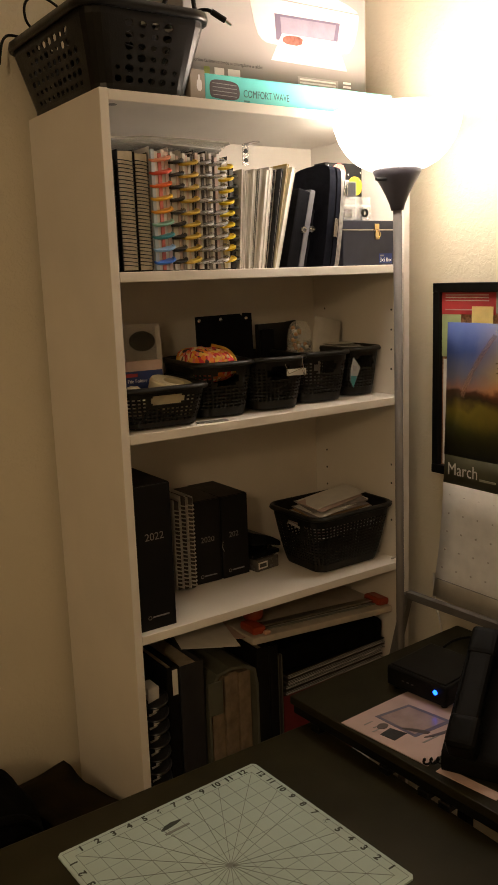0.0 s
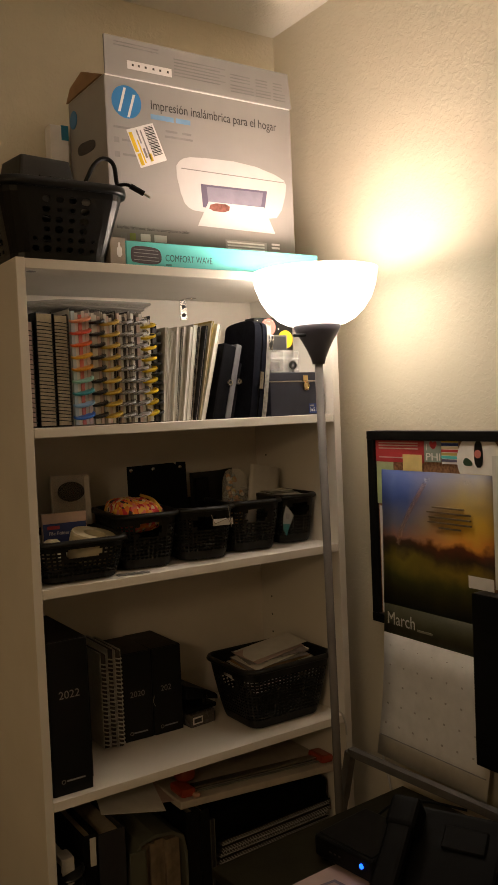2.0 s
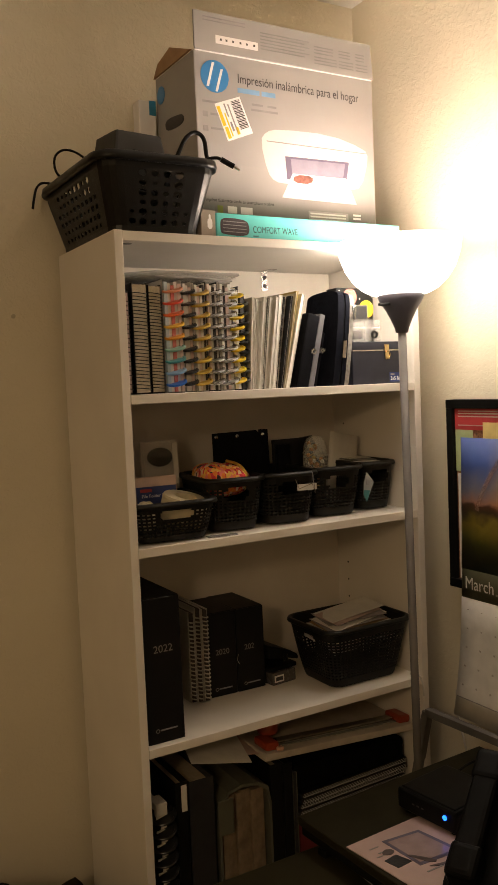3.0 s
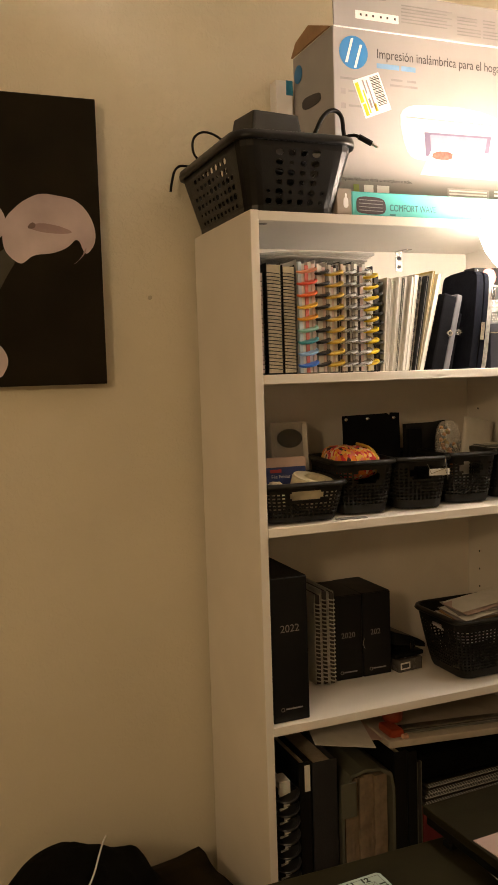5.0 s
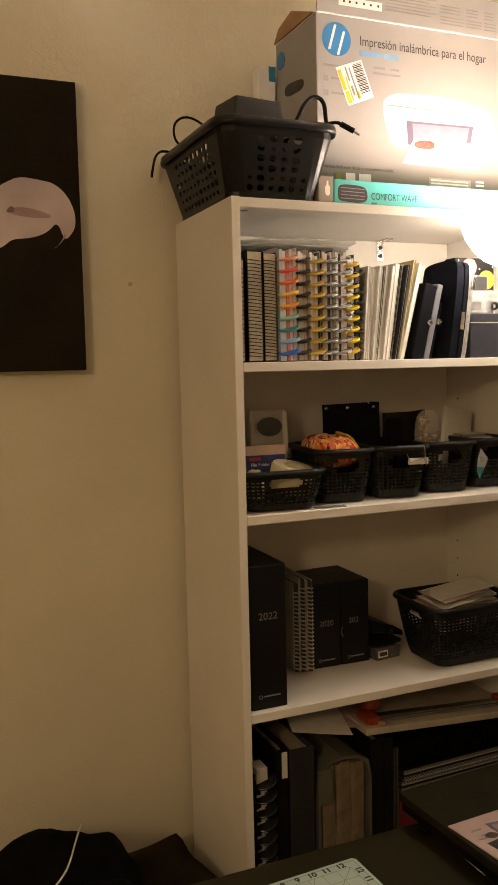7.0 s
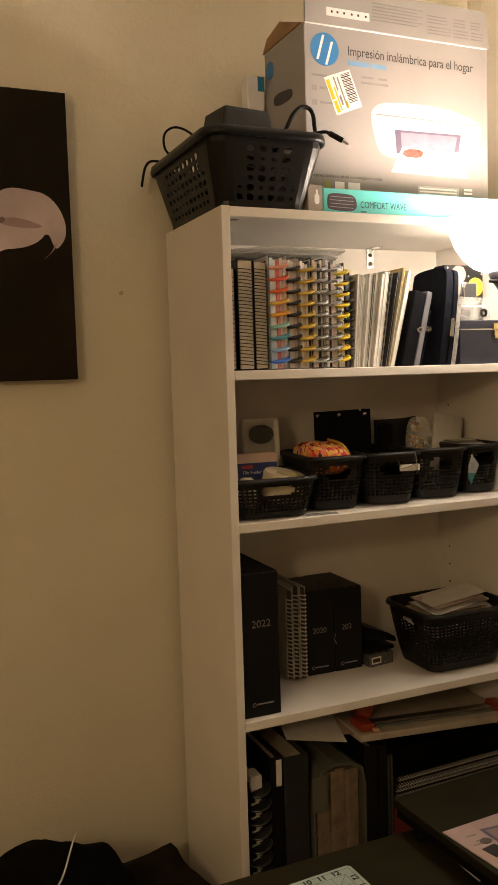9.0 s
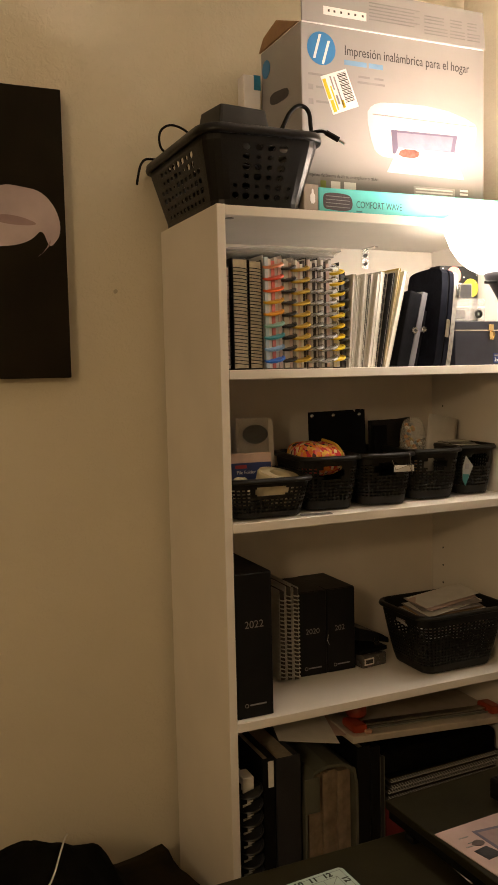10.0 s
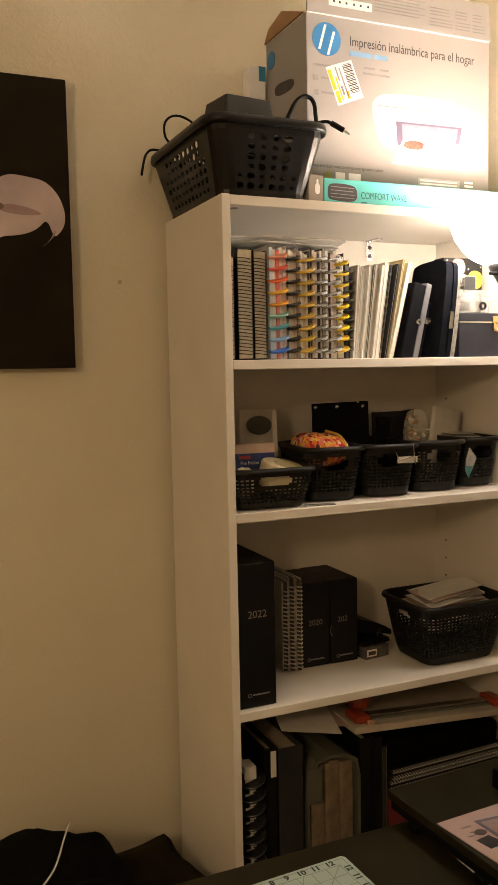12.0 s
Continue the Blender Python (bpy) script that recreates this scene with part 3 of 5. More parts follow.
def punched_basket(m, label):
    """A tapered plastic basket whose walls are punched with round holes of mixed sizes."""
    b = thing("utility_basket", m, label, "basket")
    w0, d0, w1, d1, h = 0.160, 0.272, 0.205, 0.320, 0.120
    rng = random.Random(5)
    n, rows = 44, 6
    bm = bmesh.new()
    cache = {}

    def vert(i2, j2):
        key = (i2 % (2 * n), j2)
        if key not in cache:
            t = max(0.0, min(1.0, j2 / (2 * rows)))
            w, d = w0 + (w1 - w0) * t, d0 + (d1 - d0) * t
            cache[key] = bm.verts.new((*rounded(w, d, 0.026, (i2 % (2 * n)) / (2 * n)), 0.010 + t * (h - 0.030)))
        return cache[key]

    for j in range(rows):
        for i in range(n):
            ring = [vert(2 * i + dx, 2 * j + dz) for dx, dz in ((0, 0), (1, 0), (2, 0), (2, 1), (2, 2), (1, 2), (0, 2), (0, 1))]
            mid = sum((v_.co for v_ in ring), Vector()) / 8
            k = rng.choice((0.40, 0.52, 0.64, 0.74))
            corner = abs(abs(mid.x) - w0 / 2) < 0.030 and abs(abs(mid.y) - d0 / 2) < 0.040
            if corner:
                bm.faces.new([ring[q] for q in (0, 1, 5, 6, 7)])
                bm.faces.new([ring[q] for q in (1, 2, 3, 4, 5)])
                continue
            inner = []
            for q, v_ in enumerate(ring):
                a = vert(2 * i + 1, 2 * j).co.lerp(vert(2 * i + 1, 2 * j + 2).co, 0.5)
                way = v_.co - a
                inner.append(bm.verts.new(a + way * (k if q % 2 else k * 0.74)))
            for q in range(8):
                bm.faces.new((ring[q], ring[(q + 1) % 8], inner[(q + 1) % 8], inner[q]))
    base = [vert(i, 0) for i in range(2 * n)]
    top = [vert(i, 2 * rows) for i in range(2 * n)]
    foot = [bm.verts.new((v_.co.x, v_.co.y, 0.001)) for v_ in base]
    head = [bm.verts.new((v_.co.x * 1.012, v_.co.y * 1.012, h - 0.002)) for v_ in top]
    for i in range(2 * n):
        k = (i + 1) % (2 * n)
        bm.faces.new((foot[i], foot[k], base[k], base[i]))
        bm.faces.new((top[i], top[k], head[k], head[i]))
    bm.faces.new(foot)
    ob = part("body", bm, GLOSSBLACK, b)
    so = ob.modifiers.new("thickness", "SOLIDIFY")
    so.thickness, so.offset = 0.0025, 0.0
    rim = bmesh.new()
    prof = [(0.001, h - 0.010), (0.009, h - 0.012), (0.011, h - 0.006), (0.009, h + 0.003), (0.003, h + 0.005), (-0.004, h + 0.003), (-0.004, h - 0.004)]
    loops = [[rim.verts.new((*rounded(w1 + 2 * o + 0.003, d1 + 2 * o + 0.003, 0.030 + o, i / 96), z)) for o, z in prof] for i in range(96)]
    for i in range(96):
        a, c = loops[i], loops[(i + 1) % 96]
        for k in range(len(prof)):
            rim.faces.new((a[k], c[k], c[(k + 1) % len(prof)], a[(k + 1) % len(prof)]))
    part("rim", rim, GLOSSBLACK, b, smooth=True)
    return b


punched_basket(pose(0.082, 0.148, TOP), "black plastic basket with round holes full of cables")
# unseen coils added as dark fill, to keep light out of the basket's holes
crng = random.Random(8)
for k in range(22):
    cx, cy, cz = 0.082 + crng.uniform(-0.022, 0.022), 0.148 + crng.uniform(-0.060, 0.060), TOP + 0.014 + 0.0036 * k
    rx_, ry_, ph = crng.uniform(0.040, 0.056), crng.uniform(0.050, 0.072), crng.uniform(0, 6)
    loop_ = [(cx + rx_ * math.cos(a + ph) * (1 + 0.12 * math.sin(3 * a + k)), cy + ry_ * math.sin(a + ph), cz + 0.008 * math.sin(2 * a + k)) for a in [q * 6.0 / 22 for q in range(23)]]
    coil_ = thing("cable", pose(0, 0, 0), "black cable coiled inside the cable basket", "cable", "cables in the basket")
    part("cord", tube(loop_, 0.0042, 6), BLACK, coil_, smooth=True)
adapter = thing("power_adapter", pose(0.085, 0.125, TOP + 0.095, 0, 0, 8), "black boxy power adapter lying in the cable basket", "adapter")
ab = cub(-0.062, 0.060, -0.045, 0.050, 0.0, 0.094, 0.006, 2)
for v_ in ab.verts:
    if v_.co.z > 0.05:
        v_.co.x *= 0.76
        v_.co.y *= 0.8
part("housing", ab, mat("dull_black_plastic", (0.010, 0.010, 0.010), 0.5), adapter)
for x in (-0.02, 0.0, 0.02):
    part("rib", cub(x, x + 0.003, -0.047, -0.043, 0.03, 0.06, 0.0005), BLACK, adapter)
card = thing("paper_card", pose(0.150, 0.08, TOP + 0.121, 10, 0, -10), "loose white card in the cable basket", "card")
part("sheet", cub(-0.03, 0.025, -0.02, 0.02, 0, 0.018, 0.0005), PAPER, card)
for pts, r in (([(0.005, 0.22, 1.925), (-0.030, 0.20, 1.930), (-0.033, 0.20, 1.962), (-0.015, 0.20, 1.978), (0.009, 0.20, 1.976), (0.030, 0.19, 1.958), (0.045, 0.17, 1.920)], 0.0022),
               ([(0.130, 0.09, 1.900), (0.145, 0.05, 1.948), (0.158, 0.05, 1.975), (0.178, 0.05, 1.990), (0.198, 0.05, 1.982), (0.200, 0.05, 1.945), (0.196, 0.03, 1.932)], 0.0038),
               ([(0.030, 0.30, 1.930), (-0.020, 0.300, 1.942), (-0.040, 0.290, 1.930), (-0.050, 0.280, 1.900), (-0.053, 0.278, 1.884)], 0.0024)):
    cord = thing("cable", pose(0, 0, 0), "black cable looping out of the cable basket", "cable", "cables in the basket")
    part("cord", tube(pts, r, 8, smooth_steps=3), BLACK, cord, smooth=True)
plug = thing("audio_plug", pose(0, 0, 0), "black jack plug hanging over the basket rim", "plug")
part("lead", tube([(0.150, 0.06, 1.920), (0.186, 0.030, 1.936), (0.200, 0.012, 1.937), (0.206, 0.004, 1.931)], 0.0030, smooth_steps=2), BLACK, plug)
part("sleeve", tube([(0.204, 0.004, 1.932), (0.226, -0.002, 1.920)], 0.0050), BLACK, plug)
part("tip", tube([(0.226, -0.002, 1.920), (0.236, -0.004, 1.914)], 0.0022), SILVER, plug, "steel tip")


# ---- first shelf ----
def coil_notebook(x, w, y, d, h, cover, wire, z, label, lean=0.0, pages=PAGES, pitch=0.0078, name="spiral_notebook", group="", turn=0.0, wire_r=0.0008):
    """A wire-bound notebook standing with its spine to the front."""
    b = thing(name, pose(x, y, z, 0, lean, turn), label, "notebook", group)
    part("front_cover", cub(0, 0.0016, 0.006, d, 0.001, h, 0.0005), cover, b)
    part("back_cover", cub(w - 0.0016, w, 0.006, d, 0.001, h, 0.0005), cover, b)
    part("page_block", cub(0.0018, w - 0.0018, 0.0045, d - 0.003, 0.003, h - 0.003), pages, b)
    ring = [(w / 2 + (w / 2 + 0.001) * math.cos(a), 0.008 + 0.009 * math.sin(a), -0.0016 * math.cos(a)) for a in [k * math.tau / 12 for k in range(13)]]
    one = mesh_of(tube(ring, wire_r, 5), "wire_ring", wire)
    for i in range(int((h - 0.016) / pitch)):
        share("wire_ring", one, b, at(0, 0, 0.010 + i * pitch))
    return b


z1 = SHELF_1
WIRE = mat("black_wire", (0.02, 0.02, 0.02), 0.4, 0.3)
coil_notebook(0.019, 0.012, 0.030, 0.20, 0.176, SLATE, WIRE, z1, "thin spiral notebook with grey cover standing on the top shelf", pages=PINKISH)
coil_notebook(0.036, 0.028, 0.028, 0.21, 0.190, BLACK_CARD, WIRE, z1, "thick spiral notebook with black wire and cream pages", pitch=0.0060)
coil_notebook(0.068, 0.024, 0.032, 0.21, 0.188, BLACK_CARD, WIRE, z1, "spiral notebook with black wire and cream pages", pitch=0.0056)

DISC = {}


def disc_mesh(material, r):
    key = (material.name, r)
    if key not in DISC:
        DISC[key] = mesh_of(lathe([(0.0, -0.0008), (r - 0.0045, -0.0008), (r - 0.0035, -0.0020), (r - 0.0010, -0.0020), (r, -0.0011), (r, 0.0011), (r - 0.0010, 0.0020), (r - 0.0035, 0.0020), (r - 0.0045, 0.0008), (0.0, 0.0008)], 22), "disc", material)
    return DISC[key]


def shade_mat(name, c):
    return mat(name, c, 0.3, vary=0.06)


RAINBOW = [shade_mat("blue_disc", (0.03, 0.16, 0.65)), shade_mat("sky_disc", (0.25, 0.45, 0.72)), shade_mat("teal_disc", (0.05, 0.30, 0.36)), shade_mat("mint_disc", (0.28, 0.55, 0.48)), shade_mat("amber_disc", (0.80, 0.36, 0.03)),
           shade_mat("yellow_disc", (0.82, 0.50, 0.04)), shade_mat("orange_disc", (0.85, 0.16, 0.03)), shade_mat("vermilion_disc", (0.80, 0.10, 0.05)), shade_mat("peach_disc", (0.80, 0.32, 0.18))]


def disc_planner(x, w, y, d, h, cover, discs, r, z, label, tabs, out=0.012, count=9, group="disc-bound planners on the top shelf"):
    """A planner held by separate discs along its spine."""
    b = thing("disc_planner", pose(x, y, z), label, "planner", group)
    part("front_cover", cub(0, 0.0010, 0.006, d, 0, h, 0.0003), cover, b)
    part("back_cover", cub(w - 0.0010, w, 0.006, d, 0, h, 0.0005), cover, b)
    k = len(tabs)
    for i, tm in enumerate(tabs):
        a, c = 0.002 + (w - 0.004) * i / k, 0.002 + (w - 0.004) * (i + 1) / k
        part("page_block", cub(a + 0.0001, c - 0.0001, 0.003 + 0.0015 * (i % 2), d - 0.004, 0.002, h - 0.004 - 0.003 * (i % 3)), tm, b)
    for i in range(count):
        zz = 0.018 + (h - 0.036) * i / (count - 1)
        share("disc", disc_mesh(discs[i % len(discs)], r), b, pose(w / 2, r - out, zz, 14, -13, 0))
    return b


PINKTAB = mat("pink_red_tab", (0.62, 0.16, 0.13), 0.6)
SKYTAB = mat("pale_sky_tab", (0.50, 0.60, 0.66), 0.6)
ROSETAB = mat("rose_page_edges", (0.72, 0.56, 0.52), 0.8)
DARKTAB = mat("dark_tab", (0.05, 0.04, 0.04), 0.6)
GOLDD, SILVD, BLACKD = shade_mat("gold_disc", (0.62, 0.42, 0.06)), mat("silver_disc", (0.60, 0.60, 0.62), 0.25, 0.8), shade_mat("black_disc", (0.015, 0.015, 0.015))
PALE = mat("pale_cover_plastic", (0.66, 0.63, 0.62), 0.3, vary=0.06)
disc_planner(0.097, 0.036, 0.036, 0.20, 0.198, PALE, RAINBOW, 0.019, z1, "disc-bound planner with clear cover and rainbow discs", [SKYTAB, PAPER, PINKTAB, PAPER, ROSETAB], 0.016)
disc_planner(0.135, 0.020, 0.040, 0.20, 0.196, PALE, [BLACKD], 0.016, z1, "disc-bound planner with black discs and pale pages", [PAPER, PAPER, ROSETAB], 0.012)
disc_planner(0.156, 0.024, 0.036, 0.20, 0.194, PALE, [GOLDD], 0.018, z1, "disc-bound planner with gold discs", [PAPER, ROSETAB, PAPER, DARKTAB], 0.014)
disc_planner(0.181, 0.024, 0.036, 0.20, 0.196, SLATE, [SILVD], 0.019, z1, "disc-bound planner with silver discs and grey cover", [ROSETAB, PAPER, DARKTAB, PAPER], 0.015)
disc_planner(0.206, 0.026, 0.034, 0.20, 0.196, PALE, [SILVD], 0.021, z1, "disc-bound planner with large silver discs", [PAPER, DARKTAB, ROSETAB, PAPER], 0.017)
disc_planner(0.233, 0.017, 0.038, 0.20, 0.190, SLATE, [YELLOW], 0.016, z1, "disc-bound planner with bright yellow discs", [CREAM, PAPER], 0.012)
disc_planner(0.251, 0.013, 0.042, 0.19, 0.176, BLACK_CARD, [BLACKD], 0.012, z1, "slim black disc-bound planner with black discs", [DARKTAB, SLATE], 0.008)


def book(name, x, w, y, d, h, z, cover, lean, label, category="book", pages=PAPER, group=""):
    b = thing(name, pose(x, y, z + abs(math.sin(radians(lean))) * (w if lean < 0 else 0.0) + 0.0004, 0, lean, 0), label, category, group)
    t = min(0.0012, w * 0.2)
    part("front_cover", cub(0, t, 0, d, 0, h, t * 0.3), cover, b)
    part("back_cover", cub(w - t, w, 0, d, 0, h, t * 0.3), cover, b)
    part("page_block", cub(t, w - t, 0.002, d - 0.002, 0.001, h - 0.001), pages, b)
    return b


rng = random.Random(11)
x = 0.2660
SEQ = [(0.007, PAPER, 0.170, 4), (0.005, PAPER, 0.168, 5), (0.008, PAPER, 0.166, 6), (0.008, PAPER, 0.172, 6), (0.004, GREYPLASTIC, 0.170, 7), (0.008, PAPER, 0.174, 7), (0.009, PAPER, 0.173, 8), (0.011, PAPER, 0.178, 8), (0.003, SLATE, 0.174, 9),
       (0.004, PAPER, 0.175, 9), (0.004, SLATE, 0.176, 10), (0.003, GREYPLASTIC, 0.176, 10), (0.004, CREAM, 0.182, 11), (0.006, MANILA, 0.188, 12), (0.010, PAPER, 0.184, 14)]
for w, mt_, h, lean in SEQ:
    w *= 0.86
    word = {"white_paper": "white", "dark_slate_vinyl": "dark grey", "cream_card": "cream", "translucent_grey_vinyl": "grey", "yellow_card": "yellow"}[mt_.name]
    book("magazine", x, w, 0.040 + rng.uniform(-0.006, 0.010), 0.20, h, z1, mt_, lean, word + " booklet leaning among other booklets on the top shelf", "booklet", PAPER, "leaning booklets")
    x += w + 0.0006
stack_cols = (CLEAR, FROST, CLEAR, FROST)
for i, c in enumerate(stack_cols):
    s = thing("plastic_folder", pose(0.135 + 0.006 * i, 0.150 - 0.008 * i, z1 + 0.1985 + 0.0035 * i, 0, 1.5, 3 - 4 * i), "thin clear plastic folder lying flat on the planners", "folder", "flat folders")
    part("sleeve", plate([(-0.105, -0.10), (0.098, -0.10), (0.108, -0.08), (0.108, 0.09), (-0.105, 0.09)], 0.0022, "z", 1), c, s)

pouch = thing("pen_pouch", pose(0.3640, 0.034, z1 + 0.001, 0, 14, 4), "flat black pouch with round snaps leaning on a sleeve", "pouch")
part("flap", cub(0, 0.029, 0.0, 0.085, 0, 0.146, 0.004, 2), LEATHER, pouch)
part("inner", cub(0.030, 0.043, 0.002, 0.08, 0, 0.152, 0.003, 2), mat("grey_felt", (0.16, 0.155, 0.17), 0.85), pouch, "grey felt lining")
part("back", cub(0.044, 0.053, 0.006, 0.085, 0, 0.120, 0.004, 2), LEATHER, pouch)
for xx, zz in ((0.026, 0.075), (0.048, 0.082)):
    part("snap", lathe([(0.0030, -0.003), (0.0056, -0.003), (0.0066, -0.0005), (0.0066, 0.004), (0.0030, 0.004)], 18, m=at(xx, 0.0, zz, Matrix.Rotation(radians(-90), 4, "X"))), SILVER, pouch, "steel snap ring")

sleeve = thing("tablet_sleeve", pose(0.437, 0.014, z1 + 0.001, 0, 7, -5), "navy zipped tablet sleeve with silver trim on the top shelf", "sleeve")
shape = [(-0.003, 0.004), (-0.012, 0.0), (-0.126, 0.0), (-0.136, 0.008), (-0.136, 0.172), (-0.126, 0.186), (-0.022, 0.188), (-0.003, 0.168)]


def slab(x0, x1, inset=0.0):
    own_ = plate([(min(a + (-inset if a > -0.05 else inset), -inset), b - (inset if b > 0.1 else 0)) for a, b in shape], x1 - x0, "x", 2)
    own_.transform(Matrix.Translation((x1, 0, 0)))
    return own_


part("front_panel", slab(0.0, 0.013), NAVY, sleeve)
part("zip", slab(0.0135, 0.0165, 0.0030), BLACK, sleeve, "black zip teeth")
part("middle_panel", slab(0.017, 0.026), NAVY, sleeve)
part("gusset", slab(0.0265, 0.036, 0.0015), mat("silver_trim_fabric", (0.36, 0.335, 0.30), 0.5, 0.0, vary=0.3, scale=150), sleeve, "silver fabric gusset")
for xx, z, ln_ in ((0.0155, 0.088, 0.034), (0.031, 0.158, 0.028)):
    part("zip_pull", cub(xx - 0.004, xx + 0.004, -0.0045, -0.001, z - ln_, z, 0.0012, 2), SILVER, sleeve, "steel zip pull")

cardbox = thing("card_file_box", pose(0.487, 0.020, z1), "dark navy index card box with brass latch", "box")
part("base", cub(0, 0.131, 0, 0.10, 0, 0.066, 0.002, 2), mat("navy_card_stock", (0.016, 0.018, 0.032), 0.4, vary=0.15), cardbox)
part("lid", cub(-0.001, 0.132, -0.0012, 0.101, 0.0675, 0.084, 0.002, 2), mat("navy_lid_stock", (0.020, 0.022, 0.038), 0.4, vary=0.15), cardbox)
part("seam", cub(0.001, 0.130, -0.0008, 0.001, 0.0655, 0.0678), SILVER, cardbox)
lt = cub(0.078, 0.090, -0.004, -0.001, 0.066, 0.078, 0.0015, 2)
cub(0.079, 0.089, -0.006, -0.0005, 0.048, 0.064, 0.002, 2, bm=lt)
latch = part("latch", lt, GOLD, cardbox, "brass clasp")
part("latch_ring", tube([(0.084 + 0.006 * math.sin(a), -0.006, 0.058 + 0.007 * math.cos(a)) for a in [k * math.tau / 14 for k in range(15)]], 0.0011, 6), GOLD, latch)
part("label_patch", cub(0.092, 0.125, -0.0007, 0.0, 0.003, 0.022), NAVYPRINT, cardbox, "blue paper label")
lettering("3x5 Box", 0.0105, at(0.0935, -0.0010, 0.0065, FRONT), WHITEPRINT, cardbox, "wording", width=0.030)
part("small_bar", cub(0.094, 0.104, -0.0011, -0.0006, 0.0165, 0.0195), GREYINK, cardbox)
clearcase = thing("clear_case", pose(0.494, 0.030, z1 + 0.0845, 0, 0, 0), "clear plastic case of clips resting on the card box", "case")
part("shell", cub(0, 0.074, 0, 0.045, 0, 0.044, 0.003, 2), clear("case_plastic", (0.80, 0.78, 0.75), 0.15, 0.20), clearcase)
part("divider", cub(0.036, 0.0375, 0.002, 0.043, 0.003, 0.041), FROST, clearcase)
part("ledge", cub(0.003, 0.071, -0.001, 0.0015, 0.026, 0.029), FROST, clearcase)
part("insert", cub(0.006, 0.030, 0.004, 0.02, 0.006, 0.022, 0.002, 2), SLATE, clearcase)
part("ring", lathe([(0.004, 0), (0.008, 0), (0.008, 0.003), (0.004, 0.003)], 20, m=at(0.056, -0.0005, 0.014, FRONT)), BLACK, clearcase)
dots = thing("dotted_box", pose(0.500, 0.084, z1 + 0.0845, 0, 0, 0), "black dotted box with coral and yellow print on the card box", "box")
part("carton", cub(0, 0.094, 0, 0.034, 0, 0.112, 0.001), BLACK_CARD, dots)
for cx, cz, r, c in ((0.034, 0.094, 0.017, CORAL), (0.075, 0.070, 0.018, YELLOW)):
    part("print_circle", plate([(cx + r * math.cos(a), cz + r * math.sin(a)) for a in [k * math.tau / 28 for k in range(28)]], 0.0008), c, dots)
for i in range(30):
    part("print_dot", cyl(0.0013, 0, 0.0006, 6, m=at(rng.uniform(0.004, 0.090), -0.0002, rng.uniform(0.03, 0.108), FRONT)), WHITEPRINT, dots)
photo = thing("photo_card", pose(0.535, 0.0795, z1 + 0.0845, 0, 0, 0), "dark photo card with a pale border", "card")
part("sheet", cub(0, 0.040, 0, 0.0015, 0, 0.078), GREYPLASTIC, photo)
part("picture", cub(0.003, 0.037, -0.0008, 0.0004, 0.006, 0.075), SLATE, photo)

# ---- second shelf: what the baskets hold ----
z2 = SHELF_2
clam = thing("clear_package", pose(0.116, 0.194, z2 + 0.062, -6, 0, -6), "clear blister package with a black oval insert", "package")
part("blister", cub(-0.006, 0.064, -0.010, 0.0035, 0.0, 0.105, 0.004, 2), CLEAR, clam)
part("card", cub(-0.006, 0.064, 0.012, 0.014, 0.0, 0.107), mat("pale_card", (0.72, 0.67, 0.62), 0.7), clam)
part("insert", lathe([(0.0, 0.0), (0.024, 0.0), (0.026, -0.004), (0.0, -0.006)], 28, m=at(0.030, 0.006, 0.074, Matrix.Rotation(radians(-90), 4, "X") @ Matrix.Diagonal((1, 0.72, 1, 1)))), BLACK, clam)
part("edge_strip", cub(0.052, 0.062, -0.012, -0.010, 0.01, 0.10), PAPER, clam)
labels = thing("label_pack", pose(0.054, 0.100, z2 + 0.046, -8, 0, -4), "pack of folder labels with a navy band", "package")
part("pack", cub(0, 0.080, 0, 0.010, 0, 0.064, 0.001), mat("pale_pink_pack", (0.62, 0.45, 0.38), 0.6), labels)
part("band", cub(0.001, 0.078, -0.001, 0.001, 0.012, 0.046), NAVYPRINT, labels, "navy printed band")
part("mark", cub(0.008, 0.030, -0.0018, -0.0008, 0.036, 0.042), RED, labels)
lettering("File Folder Labels", 0.0085, at(0.010, -0.0013, 0.026, FRONT), WHITEPRINT, labels, "wording", width=0.060)
tape = thing("tape_roll", pose(0.128, 0.064, z2 + 0.050, 12, 10, 0), "wide roll of cream packing tape in the low basket", "tape")
part("roll", lathe([(0.020, -0.024), (0.040, -0.024), (0.042, -0.020), (0.042, 0.020), (0.040, 0.024), (0.020, 0.024), (0.020, -0.024)], 40), CREAM, tape)
wad = thing("tissue_wad", pose(0.050, 0.060, z2 + 0.046, 0, 0, 20), "crumpled beige tissue in the low basket", "tissue")
wb = bmesh.new()
bmesh.ops.create_icosphere(wb, subdivisions=3, radius=0.026)
for v_ in wb.verts:
    v_.co *= 1 + 0.28 * noise.noise(v_.co * 60)
part("body", wb, CREAM, wad)

